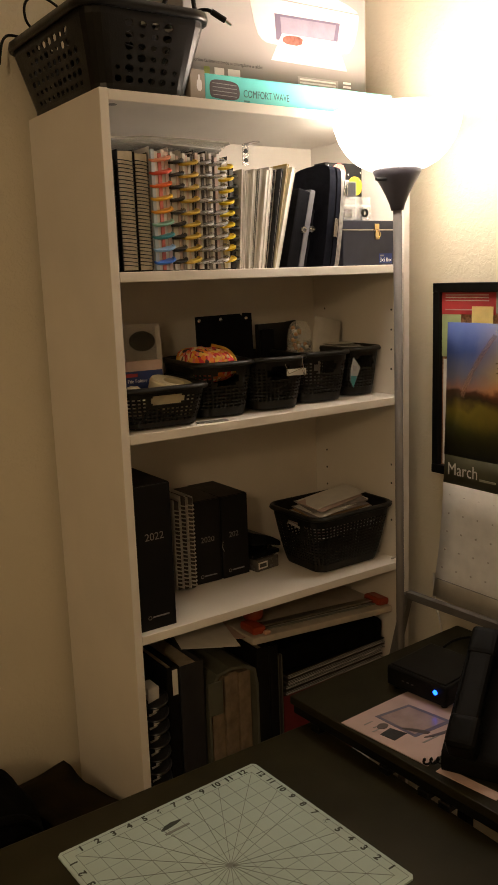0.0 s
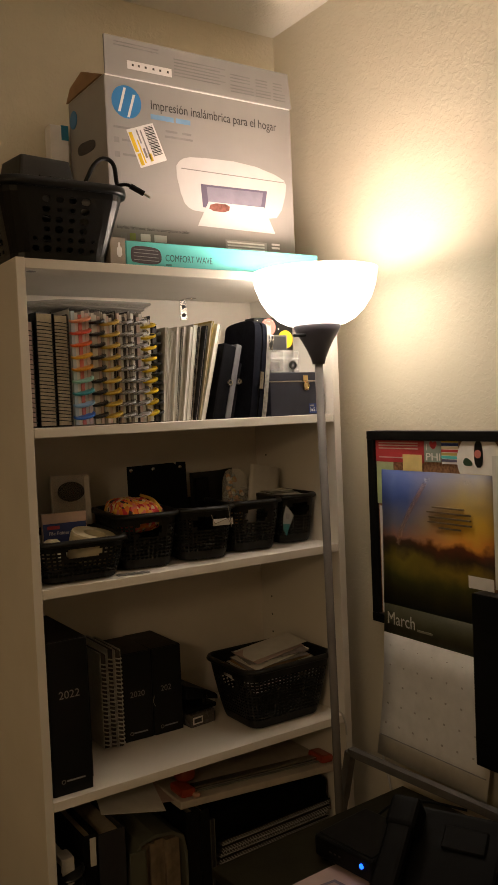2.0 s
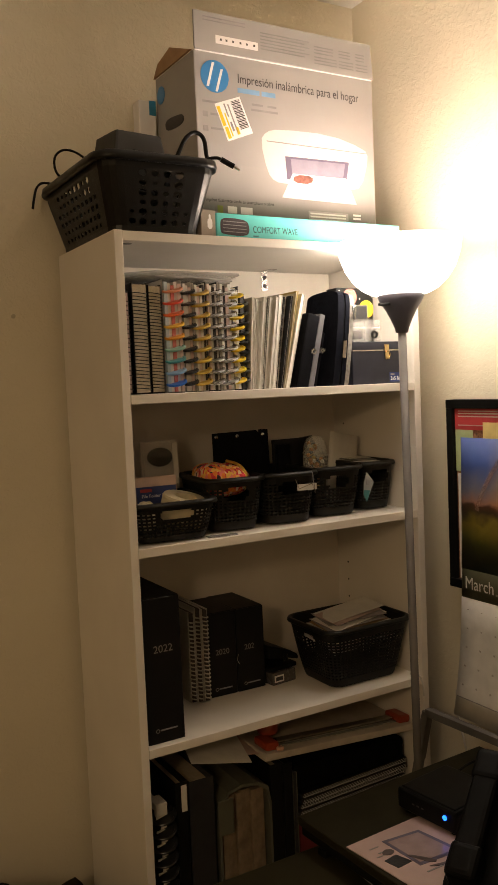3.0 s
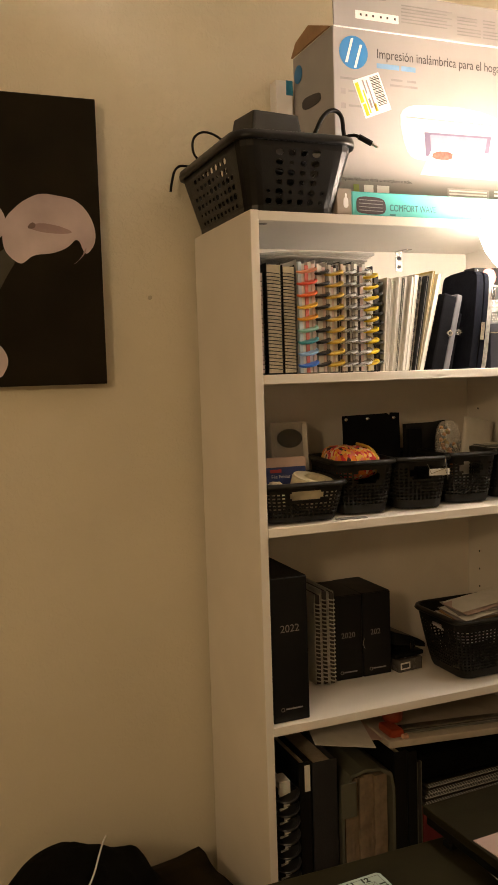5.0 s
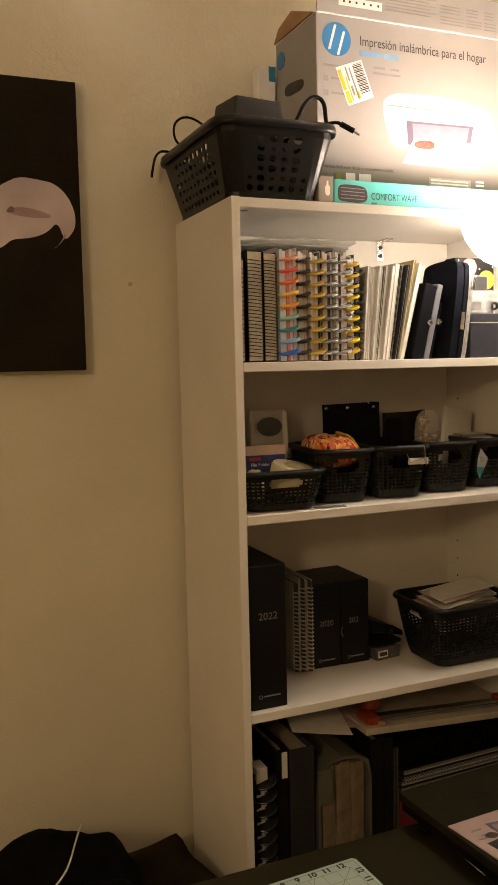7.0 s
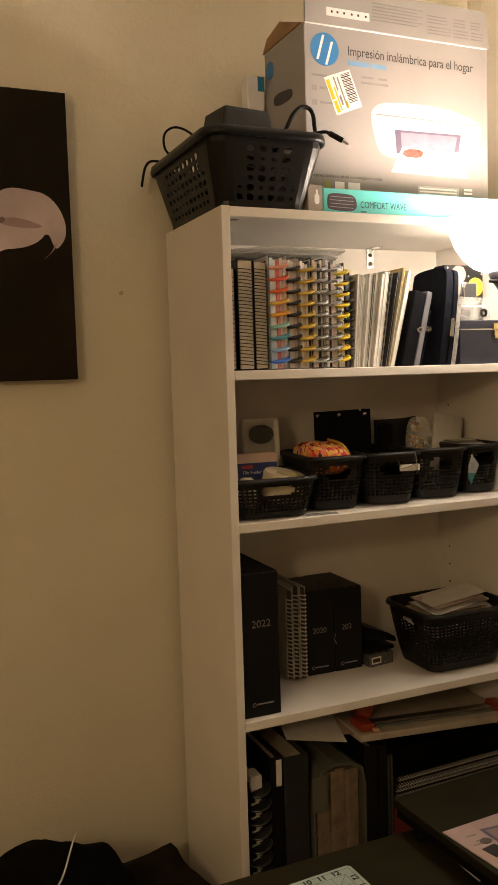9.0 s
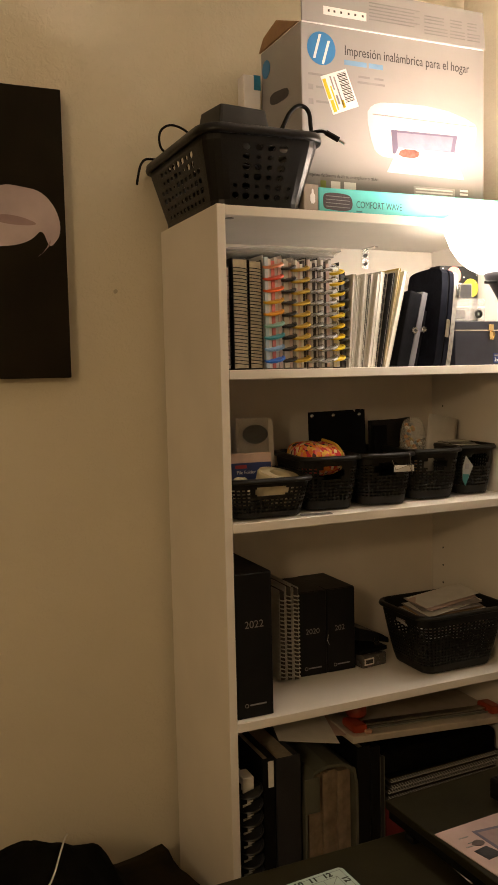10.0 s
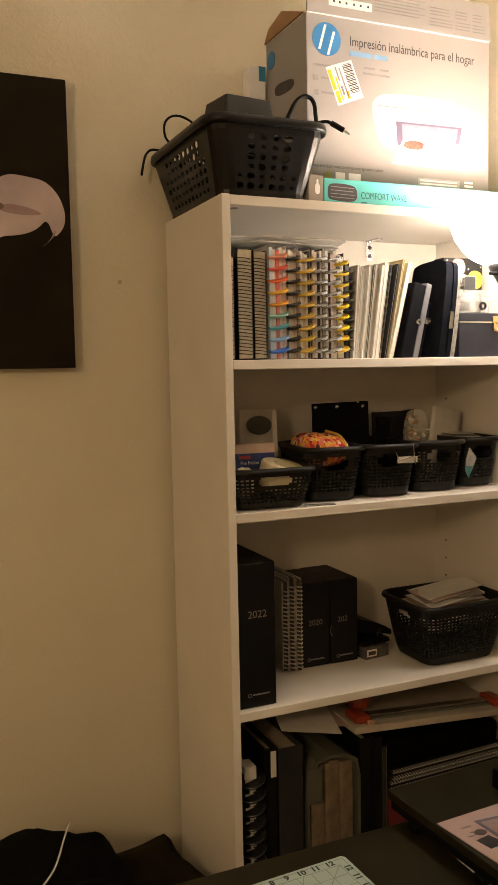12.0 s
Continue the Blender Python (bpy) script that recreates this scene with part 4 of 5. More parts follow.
pat = mat("orange_patterned_fabric", (0.70, 0.16, 0.03), 0.8, vary=0.1, scale=60, tint=(0.85, 0.55, 0.10), bump=0.3)
nt = pat.node_tree
vor, mp = nt.nodes.new("ShaderNodeTexVoronoi"), nt.nodes.new("ShaderNodeMapping")
vor.inputs["Scale"].default_value = 120
mp.inputs["Scale"].default_value = (1.6, 1.0, 0.7)
mp.inputs["Rotation"].default_value = (0.3, 0.5, 0.2)
sepc, cr = nt.nodes.new("ShaderNodeSeparateColor"), nt.nodes.new("ShaderNodeValToRGB")
cr.color_ramp.interpolation = "CONSTANT"
cols = ((0.0, (0.60, 0.03, 0.04)), (0.22, (0.78, 0.22, 0.03)), (0.40, (0.80, 0.48, 0.08)), (0.58, (0.05, 0.02, 0.03)), (0.68, (0.75, 0.20, 0.16)), (0.84, (0.78, 0.60, 0.36)))
while len(cr.color_ramp.elements) < len(cols):
    cr.color_ramp.elements.new(0.5)
for e, (p, c) in zip(cr.color_ramp.elements, cols):
    e.position, e.color = p, (*c, 1)
nt.links.new(nt.nodes["Texture Coordinate"].outputs["Object"], mp.inputs["Vector"])
nt.links.new(mp.outputs["Vector"], vor.inputs["Vector"])
nt.links.new(vor.outputs["Color"], sepc.inputs[0])
nt.links.new(sepc.outputs[0], cr.inputs["Fac"])
nt.links.new(cr.outputs["Color"], nt.nodes["Principled BSDF"].inputs["Base Color"])
pp = thing("fabric_pouch", pose(0.233, 0.114, z2 + 0.090, 0, 0, -8), "bright orange and red patterned fabric pouch in a basket", "pouch")
pb = bmesh.new()
bmesh.ops.create_uvsphere(pb, u_segments=32, v_segments=18, radius=1)
for v_ in pb.verts:
    c = v_.co
    c.x, c.y, c.z = 0.049 * math.copysign(abs(c.x) ** 0.6, c.x), 0.066 * math.copysign(abs(c.y) ** 0.7, c.y), (0.031 - 0.007 * c.x) * math.copysign(abs(c.z) ** 0.8, c.z)
    c += Vector((0, 0, 0.004)) * noise.noise(c * 70)
part("body", pb, pat, pp, smooth=True)
part("piping", tube([(0.028, -0.064, -0.012), (0.032, -0.060, 0.012), (0.030, -0.03, 0.029), (0.022, 0.02, 0.033)], 0.003, smooth_steps=3), mat("yellow_piping", (0.72, 0.42, 0.05), 0.7), pp, "yellow piping")
fold = thing("snap_folder", pose(0.258, 0.185, z2 + 0.020, -4, 0, -4), "black folder with three silver snaps standing in a basket", "folder")
part("cover", plate([(0.0, 0.0), (0.125, 0.0), (0.127, 0.156), (0.108, 0.157), (0.106, 0.150), (0.100, 0.156), (0.002, 0.154)], 0.004), LEATHER, fold)
for x in (0.009, 0.056, 0.114):
    part("snap", lathe([(0.0, 0.0030), (0.0030, 0.0026), (0.0044, 0.0008), (0.0044, 0.0)], 14, m=at(x, -0.0038, 0.146, FRONT)), SILVER, fold, "silver snap", smooth=True)
bx = thing("document_wallet", pose(0.393, 0.180, z2 + 0.020, -3, 0, -2), "black document wallet standing in a basket", "wallet")
part("cover", plate([(0.0, 0.0), (0.094, 0.0), (0.096, 0.136), (0.070, 0.133), (0.002, 0.132)], 0.012), BLACK_CARD, bx)
part("pocket", cub(0.004, 0.034, -0.022, -0.012, 0.0, 0.122, 0.003, 2), LEATHER, bx)
bead = thing("bead_bag", pose(0.452, 0.150, z2 + 0.045), "clear bag of coloured beads standing in a basket", "bag")
bag_b = bmesh.new()
bmesh.ops.create_uvsphere(bag_b, u_segments=20, v_segments=14, radius=1)
for v_ in bag_b.verts:
    c = v_.co
    c.x, c.y, c.z = 0.029 * math.copysign(abs(c.x) ** 0.6, c.x) + 0.028, 0.018 * c.y, 0.060 * math.copysign(abs(c.z) ** 0.7, c.z) + 0.052
    c += Vector((0.002, 0.003, 0.0)) * noise.noise(c * 90)
part("film", bag_b, clear("bag_film", (0.85, 0.82, 0.76), 0.15, 0.30), bead, smooth=True)
BEADS = [mat("amber_bead", (0.55, 0.22, 0.05), 0.2), mat("white_bead", (0.7, 0.65, 0.58), 0.2), mat("slate_bead", (0.12, 0.16, 0.20), 0.2), mat("ochre_bead", (0.50, 0.34, 0.08), 0.2)]
bs = []
for mm in BEADS:
    q = bmesh.new()
    bmesh.ops.create_icosphere(q, subdivisions=1, radius=0.0052)
    bs.append(mesh_of(q, "bead", mm, True))
for i in range(60):
    share("bead", rng.choice(bs), bead, at(rng.uniform(0.008, 0.048), rng.uniform(-0.010, 0.008), rng.uniform(0.0, 0.098)))
for i in range(5):
    sh = thing("paper_sheet", pose(0.500 + 0.003 * i, 0.140 + 0.006 * i, z2 + 0.066, -8, 13 + 4 * i, -3 + 4 * i), "white paper sheet curling out of a basket", "paper", "sheets in the basket")
    sb = bmesh.new()
    rows_ = []
    for a in range(9):
        u = a / 8
        rows_.append([sb.verts.new((0.086 * u, 0.020 * u * u * (1 + 0.2 * i), z)) for z in (-0.044, 0.100 - 0.004 * i + 0.006 * u)])
    for a, b in zip(rows_, rows_[1:]):
        sb.faces.new((a[0], b[0], b[1], a[1]))
    o = part("sheet", sb, PAPER, sh, smooth=True)
    o.modifiers.new("thickness", "SOLIDIFY").thickness = 0.0006
for i in range(4):
    sh = thing("paper_sheet", pose(0.535 + 0.004 * i, 0.085 + 0.012 * i, z2 + 0.095 + 0.003 * i, 4, 3, -12 + 9 * i), "pale paper slip lying over the end basket", "paper", "slips in the end basket")
    part("sheet", cub(0, 0.075, 0, 0.085, 0, 0.0012), PAPER if i % 2 else GREYPLASTIC, sh)
tag = thing("hang_tag", pose(0.528, 0.038, z2 + 0.058, 0, 0, 5), "white and teal hang tag on a basket", "tag")
part("card", plate([(-0.010, 0.004), (-0.002, 0.026), (0.017, 0.004), (-0.004, -0.034), (-0.012, -0.020)], 0.001), mat("dull_white_card", (0.34, 0.34, 0.32), 0.6), tag)
part("colour_field", plate([(-0.011, -0.010), (0.006, -0.012), (-0.004, -0.034), (-0.012, -0.020)], 0.0018), mat("deep_teal_print", (0.03, 0.17, 0.17), 0.5), tag, "teal printed corner")
part("mark", plate([(-0.003, 0.010), (0.006, 0.008), (0.004, -0.002), (-0.004, 0.000)], 0.0018), GREYINK, tag)
hold = thing("label_holder", pose(0.343, 0.0150, z2 + 0.066, 0, 0, -10), "white paper label clipped in a basket handle", "label")
part("card", cub(0, 0.040, -0.003, -0.0015, 0.0, 0.012, 0.0004), PAPER, hold)
part("clip", tube([(-0.004, -0.004, 0.022), (0.003, -0.005, 0.004), (0.030, -0.004, 0.012), (0.036, -0.004, -0.004), (0.031, -0.004, 0.034)], 0.0008, 5), SILVER, hold)
rul = thing("metal_clip", pose(0.180, 0.018, z2 + 0.0004, 0, 0, -8), "flat grey metal strip lying on the shelf edge", "strip")
part("blade", cub(-0.028, 0.030, -0.007, 0.007, 0, 0.0016, 0.0005), STEEL, rul)

# ---- third shelf ----
z3 = SHELF_3


def planner_box(x, y, w, d, h, year, label, turn=0.0, tx=0.0, size=0.014, at_h=0.50):
    b = thing("planner_box", pose(x, y, z3, 0, 0, turn), label, "box", "black planner boxes")
    part("case", cub(0, w, 0.004, d, 0, h, 0.0012, 2), BLACK_CARD, b)
    fp = part("front_panel", cub(0.0006, w - 0.0006, 0.0, 0.0036, 0.0008, h - 0.0008, 0.0008), BLACK_CARD, b)
    lettering(year, size, at(w * 0.5 + tx, -0.0003, h * at_h, FRONT), SILVERTEXT, fp, "year", "silver foil year", "CENTER")
    part("emblem", lathe([(0.0026, 0), (0.0036, 0), (0.0036, 0.0004), (0.0026, 0.0004)], 20, m=at(w * 0.26, -0.0001, h * 0.09, FRONT)), SILVERTEXT, fp)
    part("name_bar", cub(w * 0.34, w * 0.80, -0.0004, 0.0, h * 0.09 - 0.001, h * 0.09 + 0.0016), GREYINK, fp)
    return b


planner_box(0.0185, 0.015, 0.070, 0.19, 0.258, "2022", "tall black planner box with silver year lettering", 0, 0, 0.0185, 0.625)
book("slim_book", 0.093, 0.012, 0.055, 0.16, 0.226, z3, BLACK_CARD, 0, "slim black book beside the tall planner box", "book", BLACK_CARD)
WHITEW = mat("white_wire", (0.62, 0.58, 0.52), 0.35)
for i, (x, h) in enumerate(((0.1660, 0.182), (0.1785, 0.190), (0.1920, 0.186))):
    coil_notebook(x, 0.012, 0.142 - 0.004 * i, 0.13, h, PAPER, WHITEW, z3, "white wire-bound notebook beside the black planner boxes", pages=DARKTAB, wire_r=0.0014, pitch=0.0080, group="white wire-bound notebooks")
planner_box(0.208, 0.150, 0.062, 0.125, 0.170, "2020", "black planner box with silver year 2020", -2, 0, 0.0155)
planner_box(0.272, 0.147, 0.063, 0.130, 0.170, "202", "black planner box with a partly hidden silver year", 0, -0.004, 0.0155)
part("elastic", tube([(0.272, 0.144, z3 + 0.080), (0.268, 0.142, z3 + 0.070), (0.273, 0.143, z3 + 0.060)], 0.0007, 5), SILVER, thing("elastic_loop", pose(0, 0, 0), "thin silver elastic loop on a planner box", "elastic"))
st = thing("stapler_pack", pose(0.343, 0.134, z3, 0, 0, 6), "black stapler lying on a small grey plastic box", "stapler")
part("small_box", cub(0.002, 0.062, 0, 0.08, 0, 0.026, 0.003, 2), mat("smoky_plastic", (0.11, 0.10, 0.095), 0.25, vary=0.2, scale=80), st)
part("label", cub(0.006, 0.030, -0.0008, 0.0005, 0.006, 0.020), PAPER, st)
part("label_field", cub(0.009, 0.027, -0.0012, -0.0006, 0.009, 0.017), SLATE, st)
sbase = cub(-0.004, 0.070, 0.006, 0.10, 0.027, 0.036, 0.003, 2)
part("stapler_base", sbase, BLACK, st)
arm = cub(-0.006, 0.072, 0.002, 0.105, 0.040, 0.050, 0.004, 2)
bmesh.ops.subdivide_edges(arm, edges=[e_ for e_ in arm.edges if abs(e_.verts[0].co.x - e_.verts[1].co.x) > 0.04], cuts=4)
for v_ in arm.verts:
    u = (v_.co.x + 0.006) / 0.078
    v_.co.z += 0.036 * (1 - u) ** 0.7 * (1 if v_.co.z > 0.045 else 0.5)
part("stapler_arm", arm, BLACK, st)
for x in (0.030, 0.040):
    part("staple_strip", cub(x, x + 0.003, -0.0005, 0.003, 0.046, 0.062), SILVER, st)
LEAFLET = mat("grey_leaflet", (0.34, 0.30, 0.29), 0.6, vary=0.2, scale=60)
for i in range(13):
    e = thing("envelope", pose(0.518 + 0.0008 * i, 0.099 + 0.0010 * i, z3 + 0.083 + 0.0042 * i, 7 + rng.uniform(-2, 2), -3 + rng.uniform(-2, 2), (3, -5, 6, -2, 5, -8, 2, 7, -4, 9, -3, 12, 4)[i]), ("white envelope in the paper basket", "cream envelope in the paper basket", "grey printed leaflet in the paper basket")[i % 3], "envelope", "papers in the basket")
    w_ = 0.084 - 0.0010 * i
    part("sheet", cub(-w_, w_ - 0.004 * (i % 3), -0.056 + 0.0022 * i, 0.058 - 0.002 * i, 0, 0.0012, 0.0003), (PAPER, LEAFLET, PINKISH, PAPER, CREAM, LEAFLET, PAPER, KRAFT, LEAFLET, PAPER, LEAFLET, PINKISH, PAPER)[i], e)
    if i in (5, 8, 10):
        for k in range(4):
            part("print_bar", cub(-w_ + 0.010, -w_ + 0.040 + 0.006 * (k % 2), -0.040 + 0.010 * k, -0.037 + 0.010 * k, 0.0012, 0.0016), GREYINK, e)
cordw = thing("charging_cable", pose(0, 0, 0), "thin white cord hanging at the shelf end", "cord")
part("cord", tube([(0.610, 0.02, z3 + 0.002), (0.616, 0.004, z3 + 0.010), (0.622, -0.004, z3 - 0.010), (0.624, -0.004, z3 - 0.040)], 0.0018, smooth_steps=2), PAPER, cordw)

# ---- bottom compartment ----
z4 = 0.50
bp_ = disc_planner(0.028, 0.042, 0.036, 0.22, 0.295, BLACK_CARD, [BLACKD], 0.024, z4, "black disc-bound planner with white tabs in the bottom compartment", [BLACK_CARD, PAPER, BLACK_CARD], 0.020, 11, "")
for i in range(10):
    part("white_tab", cub(0.006, 0.022, 0.001, 0.006, 0.032 + i * 0.026, 0.044 + i * 0.026), PAPER, bp_)
part("top_tab", cub(0.004, 0.026, -0.004, 0.03, 0.280, 0.304, 0.001), PAPER, bp_)


def binder(x, w, y, d, h, cover, label, tag_=False, lean=0.0):
    b = thing("ring_binder", pose(x, y, z4, 0, lean, 0), label, "binder", "binders in the bottom compartment")
    part("front_cover", cub(0, 0.003, 0.002, d, 0, h, 0.001), cover, b)
    part("back_cover", cub(w - 0.003, w, 0.002, d, 0, h, 0.001), cover, b)
    sp_ = part("spine", cub(0.0, w, 0.0, 0.003, 0, h, 0.001), cover, b)
    part("page_block", cub(0.004, w - 0.005, 0.010, d - 0.006, 0.004, h - 0.010), PAGES, b)
    if tag_:
        part("spine_label", cub(w * 0.45, w * 0.90, -0.001, 0.0, h - 0.055, h - 0.006), PAPER, sp_, "white spine label")
    return b


binder(0.074, 0.024, 0.038, 0.22, 0.328, BLACK_CARD, "black ring binder with a white spine label", True)
binder(0.102, 0.050, 0.040, 0.23, 0.322, SLATE, "dark grey ring binder with papers inside")
acc = thing("accordion_file", pose(0.158, 0.036, z4), "olive grey accordion file with a rounded flap", "file")
prof = [(0.0, 0.0), (0.0, 0.215), (0.006, 0.260), (0.020, 0.284), (0.050, 0.290), (0.085, 0.286), (0.108, 0.272), (0.114, 0.240), (0.114, 0.0)]
own = bmesh.new()
inner_p = [(0.005 + a * 0.91, b - 0.006 if b > 0.2 else b) for a, b in prof]
rows_ = []
for yy in (0.0, 0.23):
    rows_.append(([own.verts.new((a, yy, b)) for a, b in prof], [own.verts.new((a, yy, b)) for a, b in inner_p]))
for k in range(len(prof) - 1):
    for s_ in (0, 1):
        own.faces.new((rows_[0][s_][k], rows_[0][s_][k + 1], rows_[1][s_][k + 1], rows_[1][s_][k]))
    for r_ in (0, 1):
        own.faces.new((rows_[r_][0][k], rows_[r_][0][k + 1], rows_[r_][1][k + 1], rows_[r_][1][k]))
part("flap", own, OLIVE, acc, "olive grey vinyl flap")
BROWNP = mat("brown_card_leaves", (0.27, 0.20, 0.13), 0.8, vary=0.2, scale=50)
for i in range(9):
    part("leaf", cub(0.010 + i * 0.0105, 0.0203 + i * 0.0105, 0.006 + 0.004 * (i % 3), 0.22, 0.0, 0.274 - 0.002 * abs(i - 4)), BROWNP, acc)
part("flap_front", cub(-0.002, 0.030, -0.003, 0.0, 0.205, 0.272, 0.001), OLIVE, acc)
binder(0.276, 0.028, 0.044, 0.23, 0.305, BLACK_CARD, "black ring binder beside the accordion file")
binder(0.306, 0.020, 0.044, 0.23, 0.300, BLACK_CARD, "slim black ring binder beside the accordion file")
book("grey_folder", 0.328, 0.010, 0.046, 0.22, 0.275, z4, OLIVE, 0, "grey green folder standing on edge", "folder", SLATE)
redf = thing("red_folder", pose(0.342, 0.050, z4), "dark red folder under the notebooks", "folder")
part("cover", cub(0, 0.27, 0, 0.22, 0, 0.180, 0.002), DARKRED, redf)
FLATRING = mesh_of(tube([(0.0006 * math.sin(a), 0.006 + 0.006 * math.cos(a), 0.005 + 0.0028 * math.sin(a)) for a in [q * math.tau / 8 for q in range(9)]], 0.0007, 4), "wire_ring", mat("dull_white_wire", (0.66, 0.62, 0.56), 0.35))
for i in range(4):
    nb = thing("spiral_notebook", pose(0.338 + 0.003 * i, 0.036 + 0.004 * (i % 2), z4 + 0.186 + 0.0105 * i, 0, -1.2, 0), "black spiral notebook lying flat with its wire outward", "notebook", "flat notebooks in the bottom compartment")
    part("back_cover", cub(0, 0.268, 0.006, 0.225, 0, 0.0012), BLACK_CARD, nb)
    part("page_block", cub(0.002, 0.266, 0.008, 0.222, 0.0014, 0.0082), SLATE, nb)
    part("front_cover", cub(0, 0.268, 0.006, 0.225, 0.0084, 0.0098), BLACK_CARD, nb)
    for k in range(42):
        share("wire_ring", FLATRING, nb, at(0.006 + k * 0.0062, 0, 0))
port = thing("portfolio", pose(0.335, 0.046, z4 + 0.229, 0, 1.0, 0), "soft black portfolio lying on the notebooks", "portfolio")
part("body", cub(0, 0.275, 0, 0.22, 0.006, 0.055, 0.012, 3), CLOTH, port)
trim = thing("paper_trimmer", pose(0.258, 0.030, 0.822, 0, 4.2, 0), "white paper trimmer with orange ends lying on the files", "trimmer")
part("base", cub(0, 0.366, 0, 0.165, 0, 0.014, 0.003, 2), mat("ivory_plastic", (0.55, 0.48, 0.40), 0.45), trim)
part("rail", cub(0.044, 0.345, 0.028, 0.046, 0.018, 0.024, 0.001), SILVER, trim, "steel rail")
part("rail_edge", cub(0.046, 0.345, 0.022, 0.026, 0.015, 0.018, 0.0005), GREYPLASTIC, trim)
for x0 in (0.008, 0.335):
    part("end_cap", cub(x0, x0 + 0.030, 0.010, 0.060, 0.014, 0.030, 0.006, 2), ORANGE, trim, "orange end cap")
part("knob", lathe([(0.0, 0.030), (0.018, 0.030), (0.021, 0.035), (0.020, 0.050), (0.014, 0.056), (0.0, 0.057)], 24, m=at(0.040, 0.060, 0.0)), ORANGE, trim, "orange cutter knob", smooth=True)
part("lock", cub(0.030, 0.044, 0.002, 0.012, 0.014, 0.022, 0.002), mat("pale_orange_plastic", (0.60, 0.34, 0.24), 0.4), trim)
for i in range(3):
    e = thing("loose_paper", pose(0.122 + 0.036 * i, 0.050 + 0.012 * i, 0.848 - 0.004 * i, 3, 8, -14 + 10 * i), "loose pale paper slipped over the binders", "paper", "loose papers over the binders")
    part("sheet", cub(-0.008, 0.108, 0.0, 0.17, 0.0, 0.0008), (PAPER, PINKISH, PAPER)[i], e)

# ---- picture on the wall ----
canvas = thing("canvas_picture", pose(-0.190, Y_WALL, 1.522), "black canvas print of pale lilies hanging on the wall", "picture")
part("canvas", cub(-0.480, 0, -0.036, -0.002, 0, 0.524, 0.002, 2), CANVAS, canvas)


def print_shape(name, pts, material, lift=0.0002, steps=2, label=""):
    bm = plate(pts, 0.0005, "y", steps)
    bm.transform(Matrix.Translation((0, -0.0362 - lift, 0)))
    return part(name, bm, material, canvas, label)


SHADOWP = mat("shaded_petal_print", (0.40, 0.28, 0.28), 0.65, vary=0.12, scale=18)
DEEPP = mat("deep_petal_print", (0.20, 0.13, 0.12), 0.65, vary=0.15, scale=25)
print_shape("stem", [(-0.178, 0.258), (-0.150, 0.236), (-0.176, 0.196), (-0.200, 0.150), (-0.215, 0.080), (-0.235, 0.080), (-0.215, 0.180)], STEM, 0.0)
print_shape("petal", [(-0.175, 0.300), (-0.150, 0.325), (-0.135, 0.336), (-0.108, 0.349), (-0.075, 0.345), (-0.045, 0.340), (-0.022, 0.318), (-0.010, 0.288), (-0.011, 0.262), (-0.022, 0.246), (-0.030, 0.240), (-0.036, 0.250), (-0.040, 0.264), (-0.048, 0.268), (-0.056, 0.258), (-0.070, 0.248), (-0.095, 0.240), (-0.125, 0.238), (-0.140, 0.225), (-0.150, 0.220), (-0.172, 0.236), (-0.180, 0.260)], PETAL, 0.0006, 2, "pale pink lily petal")
print_shape("petal_shade", [(-0.135, 0.286), (-0.115, 0.296), (-0.080, 0.292), (-0.048, 0.280), (-0.070, 0.276), (-0.110, 0.278)], SHADOWP, 0.0012, 2)
print_shape("petal_heart", [(-0.136, 0.284), (-0.126, 0.297), (-0.118, 0.292), (-0.122, 0.284)], DEEPP, 0.0018, 2)
print_shape("petal_tip", [(-0.030, 0.243), (-0.028, 0.256), (-0.040, 0.232), (-0.056, 0.220), (-0.044, 0.228)], SHADOWP, 0.0010, 1)
cup = [(-0.255 + 0.085 * math.cos(a), 0.294 + 0.056 * math.sin(a)) for a in [k * math.tau / 18 for k in range(18)]]
print_shape("petal", cup, PETAL, 0.0012, 1, "pale pink lily cup")
print_shape("petal_shade", [(-0.265 + (a[0] + 0.255) * 0.82, 0.294 + (a[1] - 0.294) * 0.76) for a in cup], SHADOWP, 0.0018, 1)
print_shape("petal_heart", [(-0.290 + (a[0] + 0.255) * 0.5, 0.294 + (a[1] - 0.294) * 0.5) for a in cup], PETAL, 0.0024, 1)
print_shape("petal", [(-0.250, 0.100), (-0.205, 0.090), (-0.180, 0.060), (-0.180, 0.036), (-0.198, 0.010), (-0.250, 0.020)], PETAL, 0.0008, 2, "pale pink lily petal")
print_shape("petal", [(-0.300, 0.490), (-0.220, 0.482), (-0.199, 0.470), (-0.205, 0.456), (-0.240, 0.440), (-0.300, 0.450)], PETAL, 0.0008, 2, "pale pink lily petal")

# ---- cork board and calendar on the right wall ----
XB = 0.715
board = thing("cork_board", pose(XB, 0.008, 1.095), "black framed cork board full of pinned notes", "board")
part("cork", cub(0.012, X_WALL - XB - 0.001, -0.60, -0.01, 0.01, 0.384), CORK, board)
for a in ((0, 0.028, -0.610, 0, 0.376, 0.394), (0, 0.028, -0.610, 0, 0, 0.018), (0.0005, 0.0275, -0.018, -0.0005, 0.018, 0.376), (0.0005, 0.0275, -0.6095, -0.592, 0.018, 0.376)):
    part("frame_rail", cub(*a, 0.001), BLACK, board)


